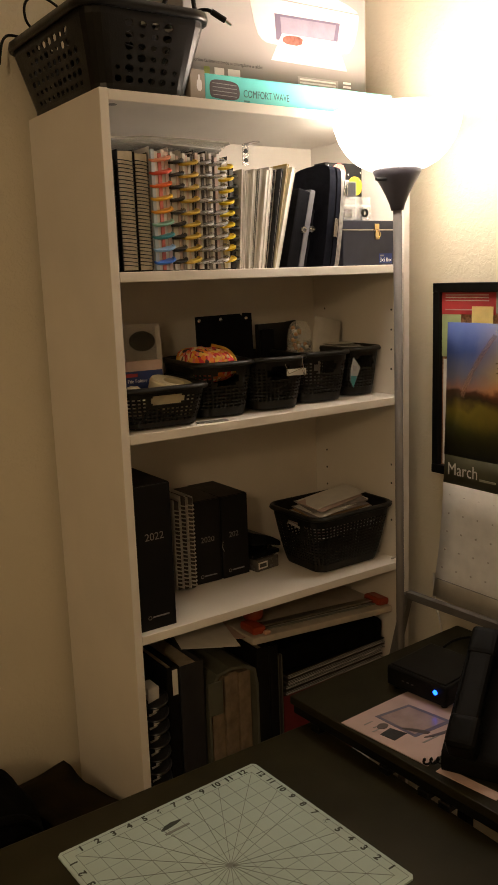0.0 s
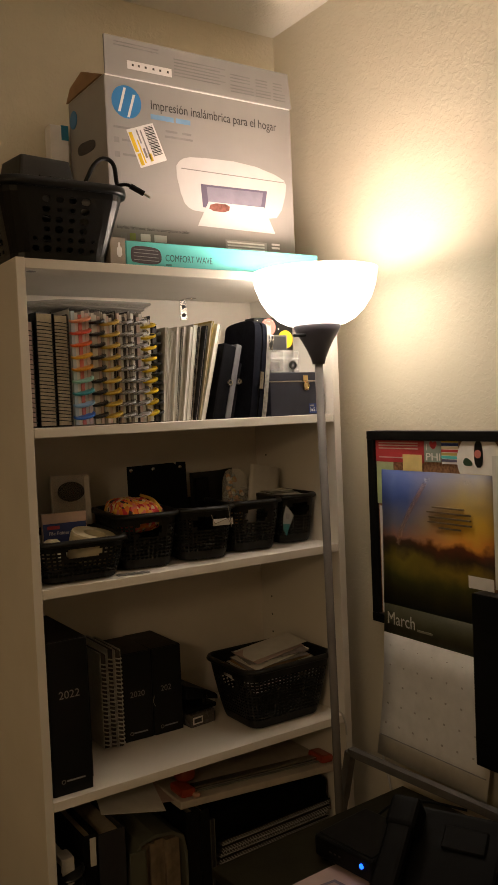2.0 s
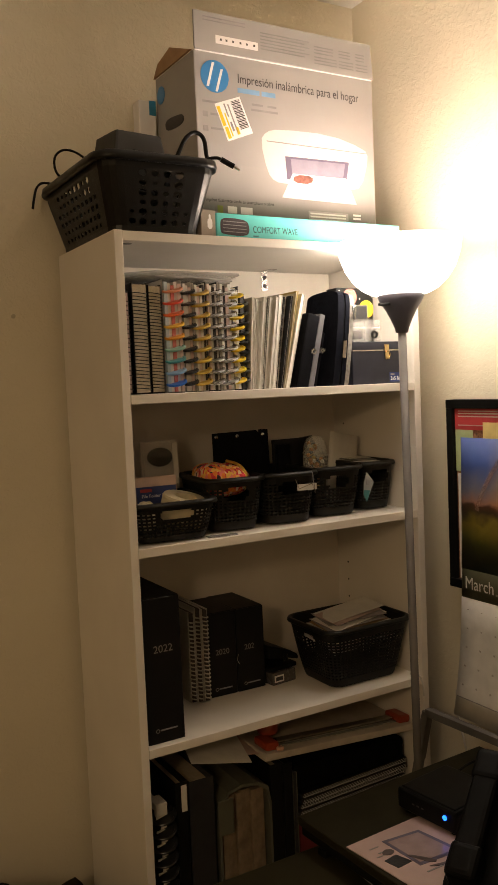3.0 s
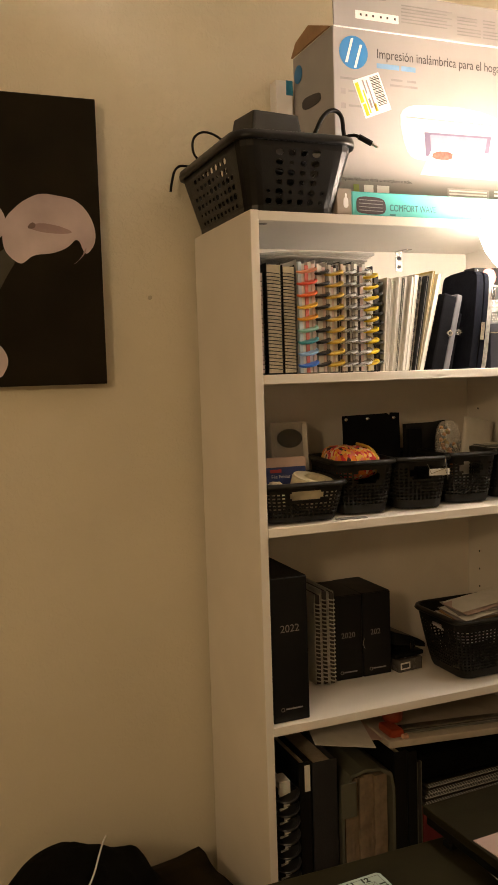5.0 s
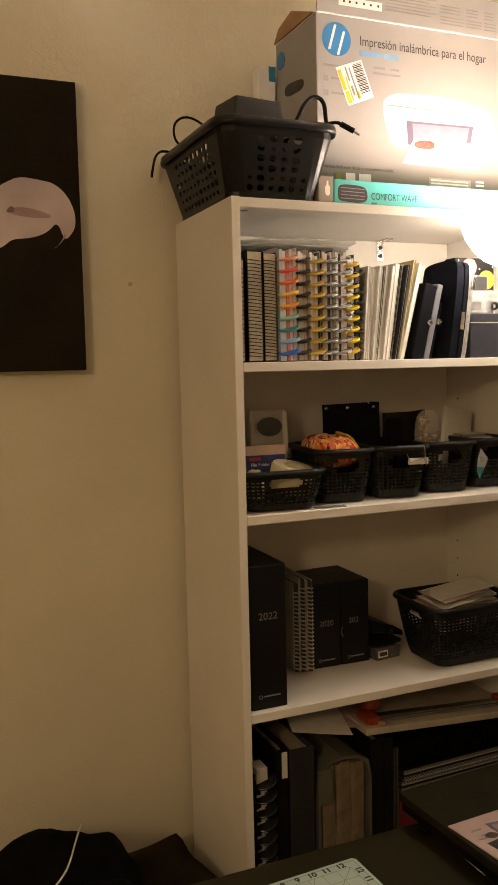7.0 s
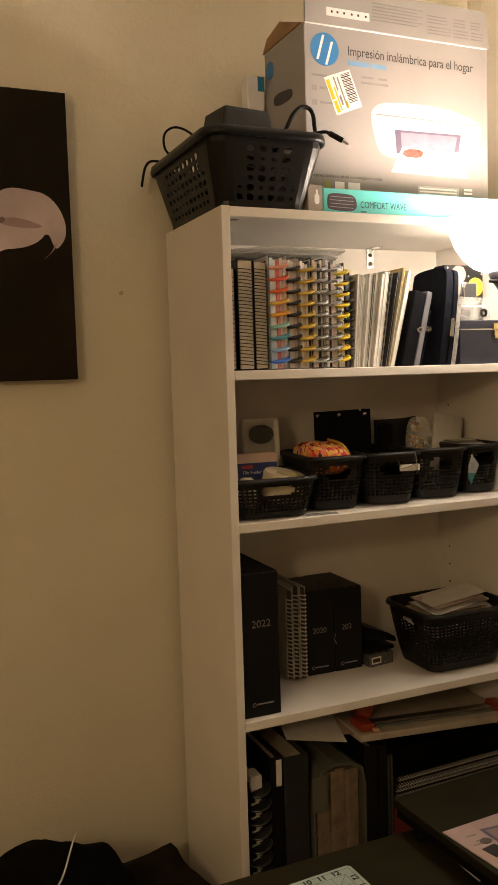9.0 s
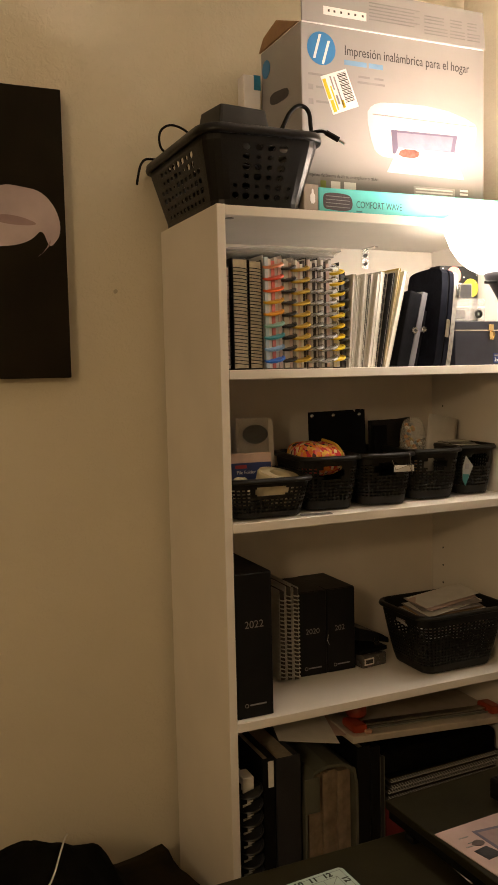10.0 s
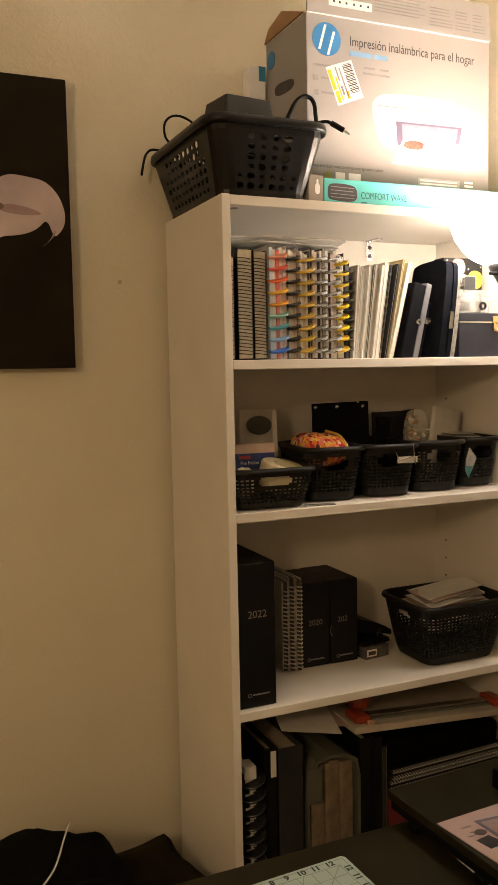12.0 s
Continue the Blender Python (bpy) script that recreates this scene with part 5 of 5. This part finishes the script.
def pinned(name, y0, y1, z0, z1, material, label, x=0.7245, tilt=0.0, thick=0.0008):
    """A flat note on the board; y0 is its far end, seen from the room."""
    n_ = thing(name, pose(x, y0 - 0.010, z0 + 0.006, tilt, 0, 0), label, "note", "notes on the board")
    part("sheet", cub(-thick, 0, -(y0 - y1), 0, 0, z1 - z0), material, n_)
    return n_


rn = pinned("flyer", 0.000, -0.136, 1.421, 1.464, RED, "red printed flyer pinned to the board")
for z in (0.008, 0.026, 0.032, 0.037):
    part("print_bar", cub(-0.0014, -0.0006, -0.120 if z > 0.01 else -0.100, -0.010, z, z + 0.0022), PINKISH, rn)
gn = pinned("flyer", -0.001, -0.050, 1.335, 1.4205, mat("pale_green_paper", (0.42, 0.50, 0.25), 0.7), "pale green paper slip pinned to the board")
pinned("sticky_note", -0.080, -0.132, 1.402, 1.437, mat("pale_yellow_note", (0.75, 0.58, 0.22), 0.7), "pale yellow sticky note on the board", 0.7225)
pinned("paper_slip", -0.006, -0.028, 1.110, 1.330, PAPER, "white paper slip beside the calendar")
ln = pinned("sticker", -0.1375, -0.180, 1.424, 1.466, mat("grey_green_card", (0.28, 0.32, 0.27), 0.6), "grey green card with a red heart")
lettering("I", 0.018, at(-0.0010, -0.004, 0.022, SIDE), PAPER, ln, "wording")
lettering("PHI", 0.020, at(-0.0010, -0.003, 0.003, SIDE), PAPER, ln, "wording", width=0.036)
part("heart", plate([(0.0235, 0.022), (0.033, 0.032), (0.032, 0.039), (0.0265, 0.040), (0.0235, 0.036), (0.0205, 0.040), (0.015, 0.039), (0.014, 0.032)], 0.0014, "x", 1), RED, ln)
sn = pinned("striped_card", -0.182, -0.223, 1.4215, 1.4665, PAPER, "small card with coloured stripes on the board")
for i, c in enumerate((YELLOW, NAVYPRINT, CREAM, RED, MANILA, TEAL, LILAC)):
    part("stripe", cub(-0.0014, -0.0006, -0.041, 0.0, 0.040 - i * 0.006, 0.045 - i * 0.006), c, sn)
rd = thing("round_card", pose(0.7225, -0.282, 1.436), "round white card with a printed plant and jar", "card")
part("disc", cyl(0.0505, 0, 0.001, 48, m=at(0, 0, 0, Matrix.Rotation(radians(-90), 4, "Y"))), PAPER, rd)
part("jar_print", plate([(-0.006, 0.036), (0.007, 0.037), (0.012, 0.010), (0.008, -0.012), (-0.006, -0.012), (-0.010, 0.010)], 0.002, "x", 1), BLACK_CARD, rd)
part("blossom_print", cyl(0.0075, 0, 0.001, 16, m=at(-0.0022, 0.0, 0.012, Matrix.Rotation(radians(-90), 4, "Y"))), CORAL, rd)
part("leaf_print", plate([(-0.036, -0.002), (-0.028, 0.006), (-0.014, -0.002), (-0.014, -0.010), (-0.032, -0.010)], 0.002, "x", 1), mat("dark_green_print", (0.03, 0.07, 0.03), 0.6), rd)
part("ribbon_print", cub(-0.002, -0.0008, -0.026, 0.026, -0.034, -0.024), CREAM, rd)

# the calendar's picture: sky, sunset and hills as colours over height and width
CALW, CALTOP, CALBOT = 0.285, 1.411, 1.139
pic = bpy.data.materials.new("landscape_print")
pic.use_nodes = True
nt = pic.node_tree
N, L = nt.nodes, nt.links
tc = N.new("ShaderNodeTexCoord")
sep = N.new("ShaderNodeSeparateXYZ")
L.new(tc.outputs["Object"], sep.inputs[0])
nz = N.new("ShaderNodeTexNoise")
nz.inputs["Scale"].default_value, nz.inputs["Detail"].default_value = 22, 6
L.new(tc.outputs["Object"], nz.inputs["Vector"])


def math_node(op, a, b):
    m_ = N.new("ShaderNodeMath")
    m_.operation = op
    for i, q in enumerate((a, b)):
        if isinstance(q, (int, float)):
            m_.inputs[i].default_value = q
        else:
            L.new(q, m_.inputs[i])
    return m_.outputs[0]


def ramp_node(fac, stops):
    r_ = N.new("ShaderNodeValToRGB")
    el = r_.color_ramp.elements
    while len(el) < len(stops):
        el.new(0.5)
    for e_, (p, c) in zip(el, stops):
        e_.position, e_.color = p, (*c, 1)
    L.new(fac, r_.inputs["Fac"])
    return r_.outputs["Color"]


hh = math_node("DIVIDE", sep.outputs["Z"], CALTOP - CALBOT)
ww = math_node("DIVIDE", sep.outputs["Y"], -CALW)
wob = math_node("MULTIPLY", math_node("SUBTRACT", nz.outputs["Fac"], 0.5), 0.22)
hw = math_node("ADD", hh, wob)
left = ramp_node(hw, [(0.0, (0.006, 0.008, 0.003)), (0.20, (0.05, 0.05, 0.008)), (0.36, (0.17, 0.13, 0.015)), (0.43, (0.035, 0.022, 0.010)), (0.49, (0.07, 0.025, 0.012)), (0.52, (0.30, 0.15, 0.10)), (0.62, (0.15, 0.15, 0.20)), (0.80, (0.05, 0.09, 0.30)), (1.0, (0.10, 0.15, 0.40))])
right = ramp_node(hw, [(0.0, (0.006, 0.008, 0.003)), (0.20, (0.06, 0.055, 0.008)), (0.32, (0.18, 0.12, 0.012)), (0.40, (0.03, 0.015, 0.006)), (0.47, (0.12, 0.025, 0.006)), (0.52, (0.72, 0.29, 0.035)), (0.66, (0.72, 0.45, 0.05)), (0.82, (0.44, 0.33, 0.13)), (1.0, (0.20, 0.19, 0.22))])
mx = N.new("ShaderNodeMix")
mx.data_type = "RGBA"
L.new(math_node("MULTIPLY", math_node("SUBTRACT", math_node("ADD", ww, wob), 0.25), 2.0), mx.inputs["Factor"])
L.new(left, mx.inputs["A"])
L.new(right, mx.inputs["B"])
L.new(mx.outputs["Result"], N["Principled BSDF"].inputs["Base Color"])
N["Principled BSDF"].inputs["Roughness"].default_value = 0.45
cal = thing("wall_calendar", pose(0.7205, -0.029, CALBOT), "wall calendar with a rainbow landscape, open at March", "calendar")


def curled(y0, y1, zs, xs, material, name, label=""):
    """A hanging sheet that bows away from the wall along its height."""
    bm = bmesh.new()
    rows__ = []
    for z, x_ in zip(zs, xs):
        rows__.append([bm.verts.new((x_, y0 + (y1 - y0) * k / 6, z)) for k in range(7)])
    for a, b in zip(rows__, rows__[1:]):
        for k in range(6):
            bm.faces.new((a[k], a[k + 1], b[k + 1], b[k]))
    o = part(name, bm, material, cal, label, smooth=True)
    o.modifiers.new("thickness", "SOLIDIFY").thickness = 0.0008
    return o


curled(0, -CALW, [0, 0.07, 0.14, 0.21, 0.272], [-0.006, -0.004, -0.002, -0.001, 0], pic, "picture", "glossy rainbow landscape picture")
month_band = curled(-0.002, -CALW, [-0.058, -0.03, 0.0005], [-0.010, -0.008, -0.0062], mat("olive_print", (0.065, 0.062, 0.030), 0.5, vary=0.15, scale=20), "month_band", "dark olive month band")
date_sheet = curled(-0.003, -CALW, [-0.302, -0.250, -0.19, -0.12, -0.0585], [-0.040, -0.030, -0.0205, -0.0135, -0.0102], PAPER, "date_sheet", "white date grid sheet")
lettering("March", 0.036, at(-0.0115, -0.014, -0.038, SIDE), PAPER, month_band, "month", "white month name", width=0.076)
part("year_bar", cub(-0.0116, -0.0104, -0.138, -0.098, -0.040, -0.036), mat("pale_olive_ink", (0.30, 0.29, 0.20), 0.6), cal)
arc = [(0.040 + 0.078 * u ** 1.35, 0.126 + 0.126 * u) for u in [k / 12 for k in range(13)]]
own = bmesh.new()
va = [own.verts.new((-0.0062 + 0.004 * b / 0.28, -a, b)) for a, b in arc]
vb = [own.verts.new((-0.0062 + 0.004 * b / 0.28, -a - 0.0100, b - 0.0030)) for a, b in arc]
for k in range(12):
    own.faces.new((va[k], va[k + 1], vb[k + 1], vb[k]))
RAINPRINT = mat("faded_orange_print", (0.50, 0.26, 0.15), 0.5, vary=0.2, scale=40)
RAINPRINT.node_tree.nodes["Principled BSDF"].inputs["Alpha"].default_value = 0.45
part("rainbow_print", own, RAINPRINT, cal)
BROWNINK = mat("brown_ink", (0.15, 0.10, 0.045), 0.6)
for i, (a, b) in enumerate(((0.142, 0.220), (0.128, 0.236), (0.132, 0.236), (0.130, 0.238), (0.158, 0.212))):
    part("verse_bar", cub(-0.0062, -0.0035, -b, -a, 0.205 - i * 0.0095, 0.2080 - i * 0.0095), BROWNINK, cal)
FADED = mat("faded_ink", (0.42, 0.39, 0.35), 0.7)
for r_ in range(5):
    z = -0.085 - r_ * 0.038
    xx = (-0.0117, -0.0142, -0.0190, -0.0250, -0.0322)[r_]
    for c_ in range(7):
        part("date_mark", cub(xx - 0.0006, xx + 0.0004, -(0.020 + c_ * 0.038) - 0.004, -(0.020 + c_ * 0.038), z, z + 0.0035), FADED, date_sheet)
part("footer_rule", cub(-0.0372, -0.0358, -CALW + 0.004, -0.010, -0.262, -0.2605), GREYINK, date_sheet)
for y in (0.14, 0.24):
    part("push_pin", lathe([(0.0, -0.009), (0.004, -0.009), (0.002, -0.004), (0.0035, 0.0)], 10, m=at(-0.002, -y + 0.006, 0.258, Matrix.Rotation(radians(90), 4, "Y"))), CLEAR, cal)
pinned("paper_sheet", -0.306, -0.420, 1.205, 1.440, PAPER, "white paper sheet pinned over the calendar", 0.7180)
pinned("paper_slip", -0.248, -0.306, 1.200, 1.222, PAPER, "white paper slip under the pinned sheet", 0.7140)
mon = thing("monitor", pose(0.672, -0.300, 0.790), "black monitor standing on the side desk, seen edge on", "monitor")
part("panel", cub(0, 0.030, -0.40, 0, 0.115, 0.420, 0.003, 2), BLACK, mon)
part("foot", cub(-0.02, 0.05, -0.28, -0.10, 0, 0.012, 0.004), BLACK, mon)
part("stem", cub(0.008, 0.024, -0.21, -0.17, 0.011, 0.12, 0.002), BLACK, mon)

# ---- work table and cutting mat ----
table = thing("work_table", pose(0, 0, 0), "dark brown work table with a cutting mat on it", "table")
part("tabletop", cub(-0.95, 0.262, -0.95, -0.143, 0.714, 0.742, 0.003, 2), TABLE, table)
for x, y in ((-0.91, -0.91), (-0.91, -0.20), (0.20, -0.91), (0.20, -0.20)):
    part("leg", cub(x, x + 0.04, y, y + 0.04, 0, 0.714, 0.002), BLACK, table)
for y in (-0.90, -0.20):
    part("apron", cub(-0.87, 0.20, y, y + 0.02, 0.65, 0.714, 0.001), TABLE, table)
mt = thing("cutting_mat", pose(-0.059, -0.3705, 0.742, 0, 0, 3.0), "pale mint self-healing cutting mat with inch grid", "mat")
HALF, INCH = 0.1715, 0.0254
part("sheet", plate([(HALF * a * (1 - 0.03 * e), HALF * b * (1 - 0.03 * (1 - e))) for a, b, e in ((1, -1, 0), (1, -1, 1), (-1, -1, 1), (-1, -1, 0), (-1, 1, 0), (-1, 1, 1), (1, 1, 1), (1, 1, 0))], 0.0028, "z"), MAT, mt)
FAINT = mat("faint_grid_ink", (0.27, 0.32, 0.30), 0.7)
GLINE = mesh_of(cub(-6 * INCH, 6 * INCH, -0.0004, 0.0004, 0.0026, 0.0030), "grid_line", FAINT)
ELINE = mesh_of(cub(-0.1655, 0.1655, -0.0005, 0.0005, 0.0026, 0.0030), "border_line", FAINT)
for i in range(13):
    share("grid_line", GLINE, mt, pose(0, (i - 6) * INCH, 0))
    share("grid_line", GLINE, mt, pose((i - 6) * INCH, 0, 0.0001, 0, 0, 90))
for k in range(4):
    share("border_line", ELINE, mt, pose(0, 0, 0, 0, 0, 90 * k) @ Matrix.Translation((0, 0.1655, 0)))
for ang in (15, 30, 45, 60, 75, 105, 120, 135, 150, 165):
    reach = 6 * INCH / max(abs(math.cos(radians(ang))), abs(math.sin(radians(ang))))
    part("angle_line", add_to(None, cub(-reach, reach, -0.0004, 0.0004, 0.0028, 0.0032), pose(0, 0, 0, 0, 0, ang)), MATLINE, mt)
DARKINK = mat("dark_green_ink", (0.03, 0.04, 0.03), 0.6)
for i in range(1, 13):
    q = (i - 6.5) * INCH
    lettering(str(i), 0.0150, at(q, 0.1560, 0.0030), DARKINK, mt, "number", align="CENTER", bold=0.0006)
    lettering(str(i), 0.0150, at(0.1560, (i - 6.5) * INCH, 0.0030, Matrix.Rotation(radians(-90), 4, "Z")), DARKINK, mt, "number", align="CENTER", bold=0.0006)
    lettering(str(13 - i), 0.0150, at(-0.1560, (i - 6.5) * INCH, 0.0030, Matrix.Rotation(radians(90), 4, "Z")), DARKINK, mt, "number", align="CENTER", bold=0.0006)
part("emblem", plate([(-0.040, 0.118), (-0.020, 0.130), (0.006, 0.126), (-0.010, 0.120)], 0.0032, "z", 1), DARKINK, mt)
part("name_bar", cub(-0.034, 0.006, 0.108, 0.112, 0.0028, 0.0033), MATLINE, mt)

# ---- side desk with router, brochure and phone ----
desk = thing("side_desk", pose(0.232, -0.119, 0, 0, 0, 3), "narrow dark side desk on a grey tube frame", "desk")
part("desktop", cub(0, 0.455, -0.80, 0.0, 0.775, 0.790, 0.002, 2), DESK, desk)
part("edge_rail", cub(0.004, 0.022, -0.80, -0.004, 0.757, 0.7745, 0.002), BLACK, desk)
for y in (-0.06, -0.22, -0.30, -0.34):
    part("clamp", cub(0.002, 0.026, y - 0.012, y + 0.010, 0.744, 0.7565, 0.002), BLACK, desk)
for x, y in ((0.40, -0.05), (0.40, -0.76)):
    part("leg", cub(x, x + 0.025, y - 0.025, y, 0, 0.775, 0.002), BLACK, desk)
up_ = tube([(0.394, 0.118, 0.700), (0.392, 0.0786, 0.852)], 0.0115, 4)
part("upright", up_, STEEL, desk)
part("top_rail", tube([(0.392, 0.0786, 0.852), (0.396, -0.560, 0.852)], 0.0105, 4), STEEL, desk)

bro = thing("brochure", pose(0.242, -0.246, 0.7906), "glossy pinkish printed brochure lying on the side desk", "brochure")
part("sheet", plate([(0.0, 0.0), (0.020, -0.172), (0.265, -0.120), (0.225, 0.0), (0.150, 0.008)], 0.0015, "z"), mat("pink_glossy_print", (0.58, 0.44, 0.42), 0.18, vary=0.08, scale=12), bro)
part("tablet_print", plate([(0.056, -0.020), (0.128, -0.026), (0.144, -0.110), (0.062, -0.106)], 0.0019, "z"), LILAC, bro)
part("tablet_screen_print", plate([(0.062, -0.027), (0.122, -0.032), (0.135, -0.102), (0.068, -0.099)], 0.0022, "z"), mat("mauve_glossy_print", (0.42, 0.32, 0.32), 0.18), bro)
part("dark_patch_print", plate([(0.024, -0.066), (0.050, -0.062), (0.060, -0.090), (0.030, -0.093)], 0.0021, "z"), SLATE, bro)
PLUMINK = mat("plum_ink", (0.10, 0.075, 0.075), 0.4)
for pts_ in ([(0.030, -0.050), (0.046, -0.040), (0.058, -0.052), (0.044, -0.060)], [(0.064, -0.112), (0.100, -0.120), (0.142, -0.126), (0.098, -0.128)], [(0.060, -0.070), (0.072, -0.078), (0.096, -0.112), (0.080, -0.110)]):
    part("stroke_print", plate(pts_, 0.0024, "z", 2), PLUMINK, bro)
for a in ((0.024, 0.042, -0.030, -0.028), (0.030, 0.048, -0.046, -0.044), (0.060, 0.140, -0.126, -0.123), (0.020, 0.050, -0.054, -0.052)):
    part("print_bar", cub(*a, 0.0014, 0.0021), GREYINK, bro)

router = thing("router", pose(0.386, -0.200, 0.7905, 0, 0, 7), "black router box with a blue power light", "router")
rb = cub(0, 0.128, -0.128, 0.0, 0.006, 0.043, 0.006, 3)
part("housing", rb, BLACK, router)
part("lid", cub(0.006, 0.122, -0.122, -0.006, 0.0425, 0.0455, 0.002, 2), mat("satin_black_plastic", (0.006, 0.006, 0.0055), 0.4, spec=0.15), router)
for x, y in ((0.006, -0.118), (0.106, -0.118), (0.006, -0.018), (0.106, -0.018)):
    part("foot", cyl(0.006, 0, 0.0065, 12, m=at(x + 0.006, y + 0.002, 0)), BLACK, router)
part("power_light", cyl(0.0042, 0, 0.0016, 16, m=at(-0.0003, -0.106, 0.028, Matrix.Rotation(radians(-90), 4, "Y"))), glow("blue_led", (0.01, 0.10, 1.0), 6.0), router, "lit blue power light")
for y in (-0.040, -0.050, -0.060):
    part("status_mark", cub(-0.0006, 0.001, y, y + 0.005, 0.023, 0.0255), INK, router)

phone = thing("desk_phone", pose(0.270, -0.436, 0.790, 0, 0, -63), "black corded desk phone with its handset on the base", "phone")
SLOPE = 34.0
PHONE = mat("dull_black_phone_plastic", (0.0035, 0.0035, 0.0035), 0.5, vary=0.2, scale=40, spec=0.10)
base = cub(0.0, 0.17, 0.0, 0.175, 0, 0.03, 0.005, 2)
for v_ in base.verts:
    if v_.co.z > 0.015:
        v_.co.z += math.tan(radians(SLOPE)) * v_.co.y
part("base", base, PHONE, phone)
hs = cub(-0.019, 0.019, -0.004, 0.196, 0.012, 0.034, 0.009, 3)
for yy in (0.020, 0.172):
    cub(-0.0225, 0.0225, yy - 0.026, yy + 0.026, -0.012, 0.036, 0.010, 3, bm=hs)
hs.transform(at(0.032, 0.0, 0.036, Matrix.Rotation(radians(SLOPE), 4, "X")))
part("handset", hs, PHONE, phone, "black handset")
KEY = mesh_of(cub(-0.007, 0.007, -0.0055, 0.0055, 0, 0.005, 0.002, 2), "key", mat("beige_key_plastic", (0.20, 0.17, 0.12), 0.45))
for i in range(4):
    for k in range(3):
        yy = 0.020 + i * 0.018
        share("key", KEY, phone, pose(0.092 + k * 0.024, yy, 0.0295 + math.tan(radians(SLOPE)) * yy, SLOPE, 0, 0))
disp = cub(-0.032, 0.032, -0.018, 0.018, 0, 0.005, 0.002)
disp.transform(at(0.118, 0.140, 0.0295 + math.tan(radians(SLOPE)) * 0.140, Matrix.Rotation(radians(SLOPE), 4, "X")))
part("display", disp, PHONE, phone)
own = [(0.235 + 0.11 * t + 0.0045 * math.cos(t * 75), -0.395 - 0.06 * t, 0.7985 + 0.0045 * math.sin(t * 75)) for t in [k / 130 for k in range(131)]]
hc = thing("handset_cord", pose(0.02, -0.02, 0.001), "coiled black handset cord on the desk edge", "cord")
part("coil", tube(own, 0.0018, 5), BLACK, hc)
slip = thing("paper_strip", pose(0.262, -0.435, 0.7905, 0, 0, 8), "pale paper strip along the desk edge", "paper")
part("sheet", cub(0, 0.018, -0.10, 0, 0, 0.001), PINKISH, slip)
wc = thing("white_cable", pose(0, 0, 0), "thin white cable hanging down the wall", "cable")
part("cord", tube([(0.738, 0.020, 0.86), (0.730, 0.010, 0.80), (0.735, -0.010, 0.74), (0.738, -0.02, 0.60)], 0.0022, smooth_steps=2), PAPER, wc)
bk = thing("black_cable", pose(0, 0, 0), "black cable running from the router to the wall", "cable")
part("cord", tube([(0.525, -0.18, 0.80), (0.60, -0.17, 0.815), (0.66, -0.20, 0.805), (0.70, -0.25, 0.795)], 0.0025, smooth_steps=2), BLACK, bk)


# ---- dark bag beside the bookcase ----
crate = thing("storage_crate", pose(-0.30, 0.105, 0), "dark storage crate under a black bag beside the bookcase", "crate")
part("body", cub(-0.26, 0.24, -0.17, 0.17, 0, 0.52, 0.01, 2), BLACK, crate)
part("lid", cub(-0.265, 0.245, -0.175, 0.175, 0.521, 0.545, 0.006, 2), BLACK, crate)
bag = thing("tote_bag", pose(-0.300, 0.080, 0.545), "slouching black cloth bag on a crate by the wall", "bag")
gb = bmesh.new()
bmesh.ops.create_uvsphere(gb, u_segments=48, v_segments=28, radius=1)
for v_ in gb.verts:
    c = v_.co
    hgt = 0.200 - 0.060 * max(0.0, c.x)
    c.x, c.y, c.z = 0.152 * math.copysign(abs(c.x) ** (0.6 if c.x < 0 else 1.0), c.x), 0.125 * math.copysign(abs(c.y) ** 0.8, c.y), max(0.0, hgt * math.copysign(abs(c.z) ** 0.7, c.z))
    d_ = noise.noise(c * 9) * 0.022 + noise.noise(c * 25) * 0.010
    if c.z > 0.001:
        c += Vector((d_, d_ * 0.6, d_))
part("body", gb, CLOTH, bag, smooth=True)
part("handle", tube([(0.10, -0.09, 0.11), (0.06, -0.13, 0.17), (-0.02, -0.135, 0.175), (-0.08, -0.11, 0.12)], 0.009, smooth_steps=3), CLOTH, bag, smooth=True)
lead = thing("white_lead", pose(0, 0, 0), "thin white lead draped over the black bag", "cable")
part("cord", tube([(-0.268, 0.100, 0.742), (-0.280, 0.060, 0.757), (-0.294, 0.030, 0.750), (-0.307, 0.000, 0.742), (-0.323, -0.030, 0.736), (-0.365, -0.055, 0.715)], 0.0016, smooth_steps=3), PAPER, lead, smooth=True)
sack = thing("dark_parcel", pose(-0.105, 0.120, 0.545, 0, 0, 12), "dark crumpled parcel on the crate against the bookcase", "parcel")
pb = bmesh.new()
bmesh.ops.create_cube(pb, size=1, matrix=Matrix.LocRotScale((0, 0, 0.026), None, (0.13, 0.20, 0.052)))
bmesh.ops.subdivide_edges(pb, edges=pb.edges[:], cuts=7, use_grid_fill=True)
for v_ in pb.verts:
    v_.co += Vector((1, 1, 0.8)) * noise.noise(v_.co * 16) * 0.012
    v_.co.z = max(0.0, v_.co.z)
part("body", pb, mat("dark_brown_wrap", (0.006, 0.005, 0.003), 0.7, vary=0.4, scale=16, tint=(0.030, 0.021, 0.008), spec=0.08), sack, smooth=True)
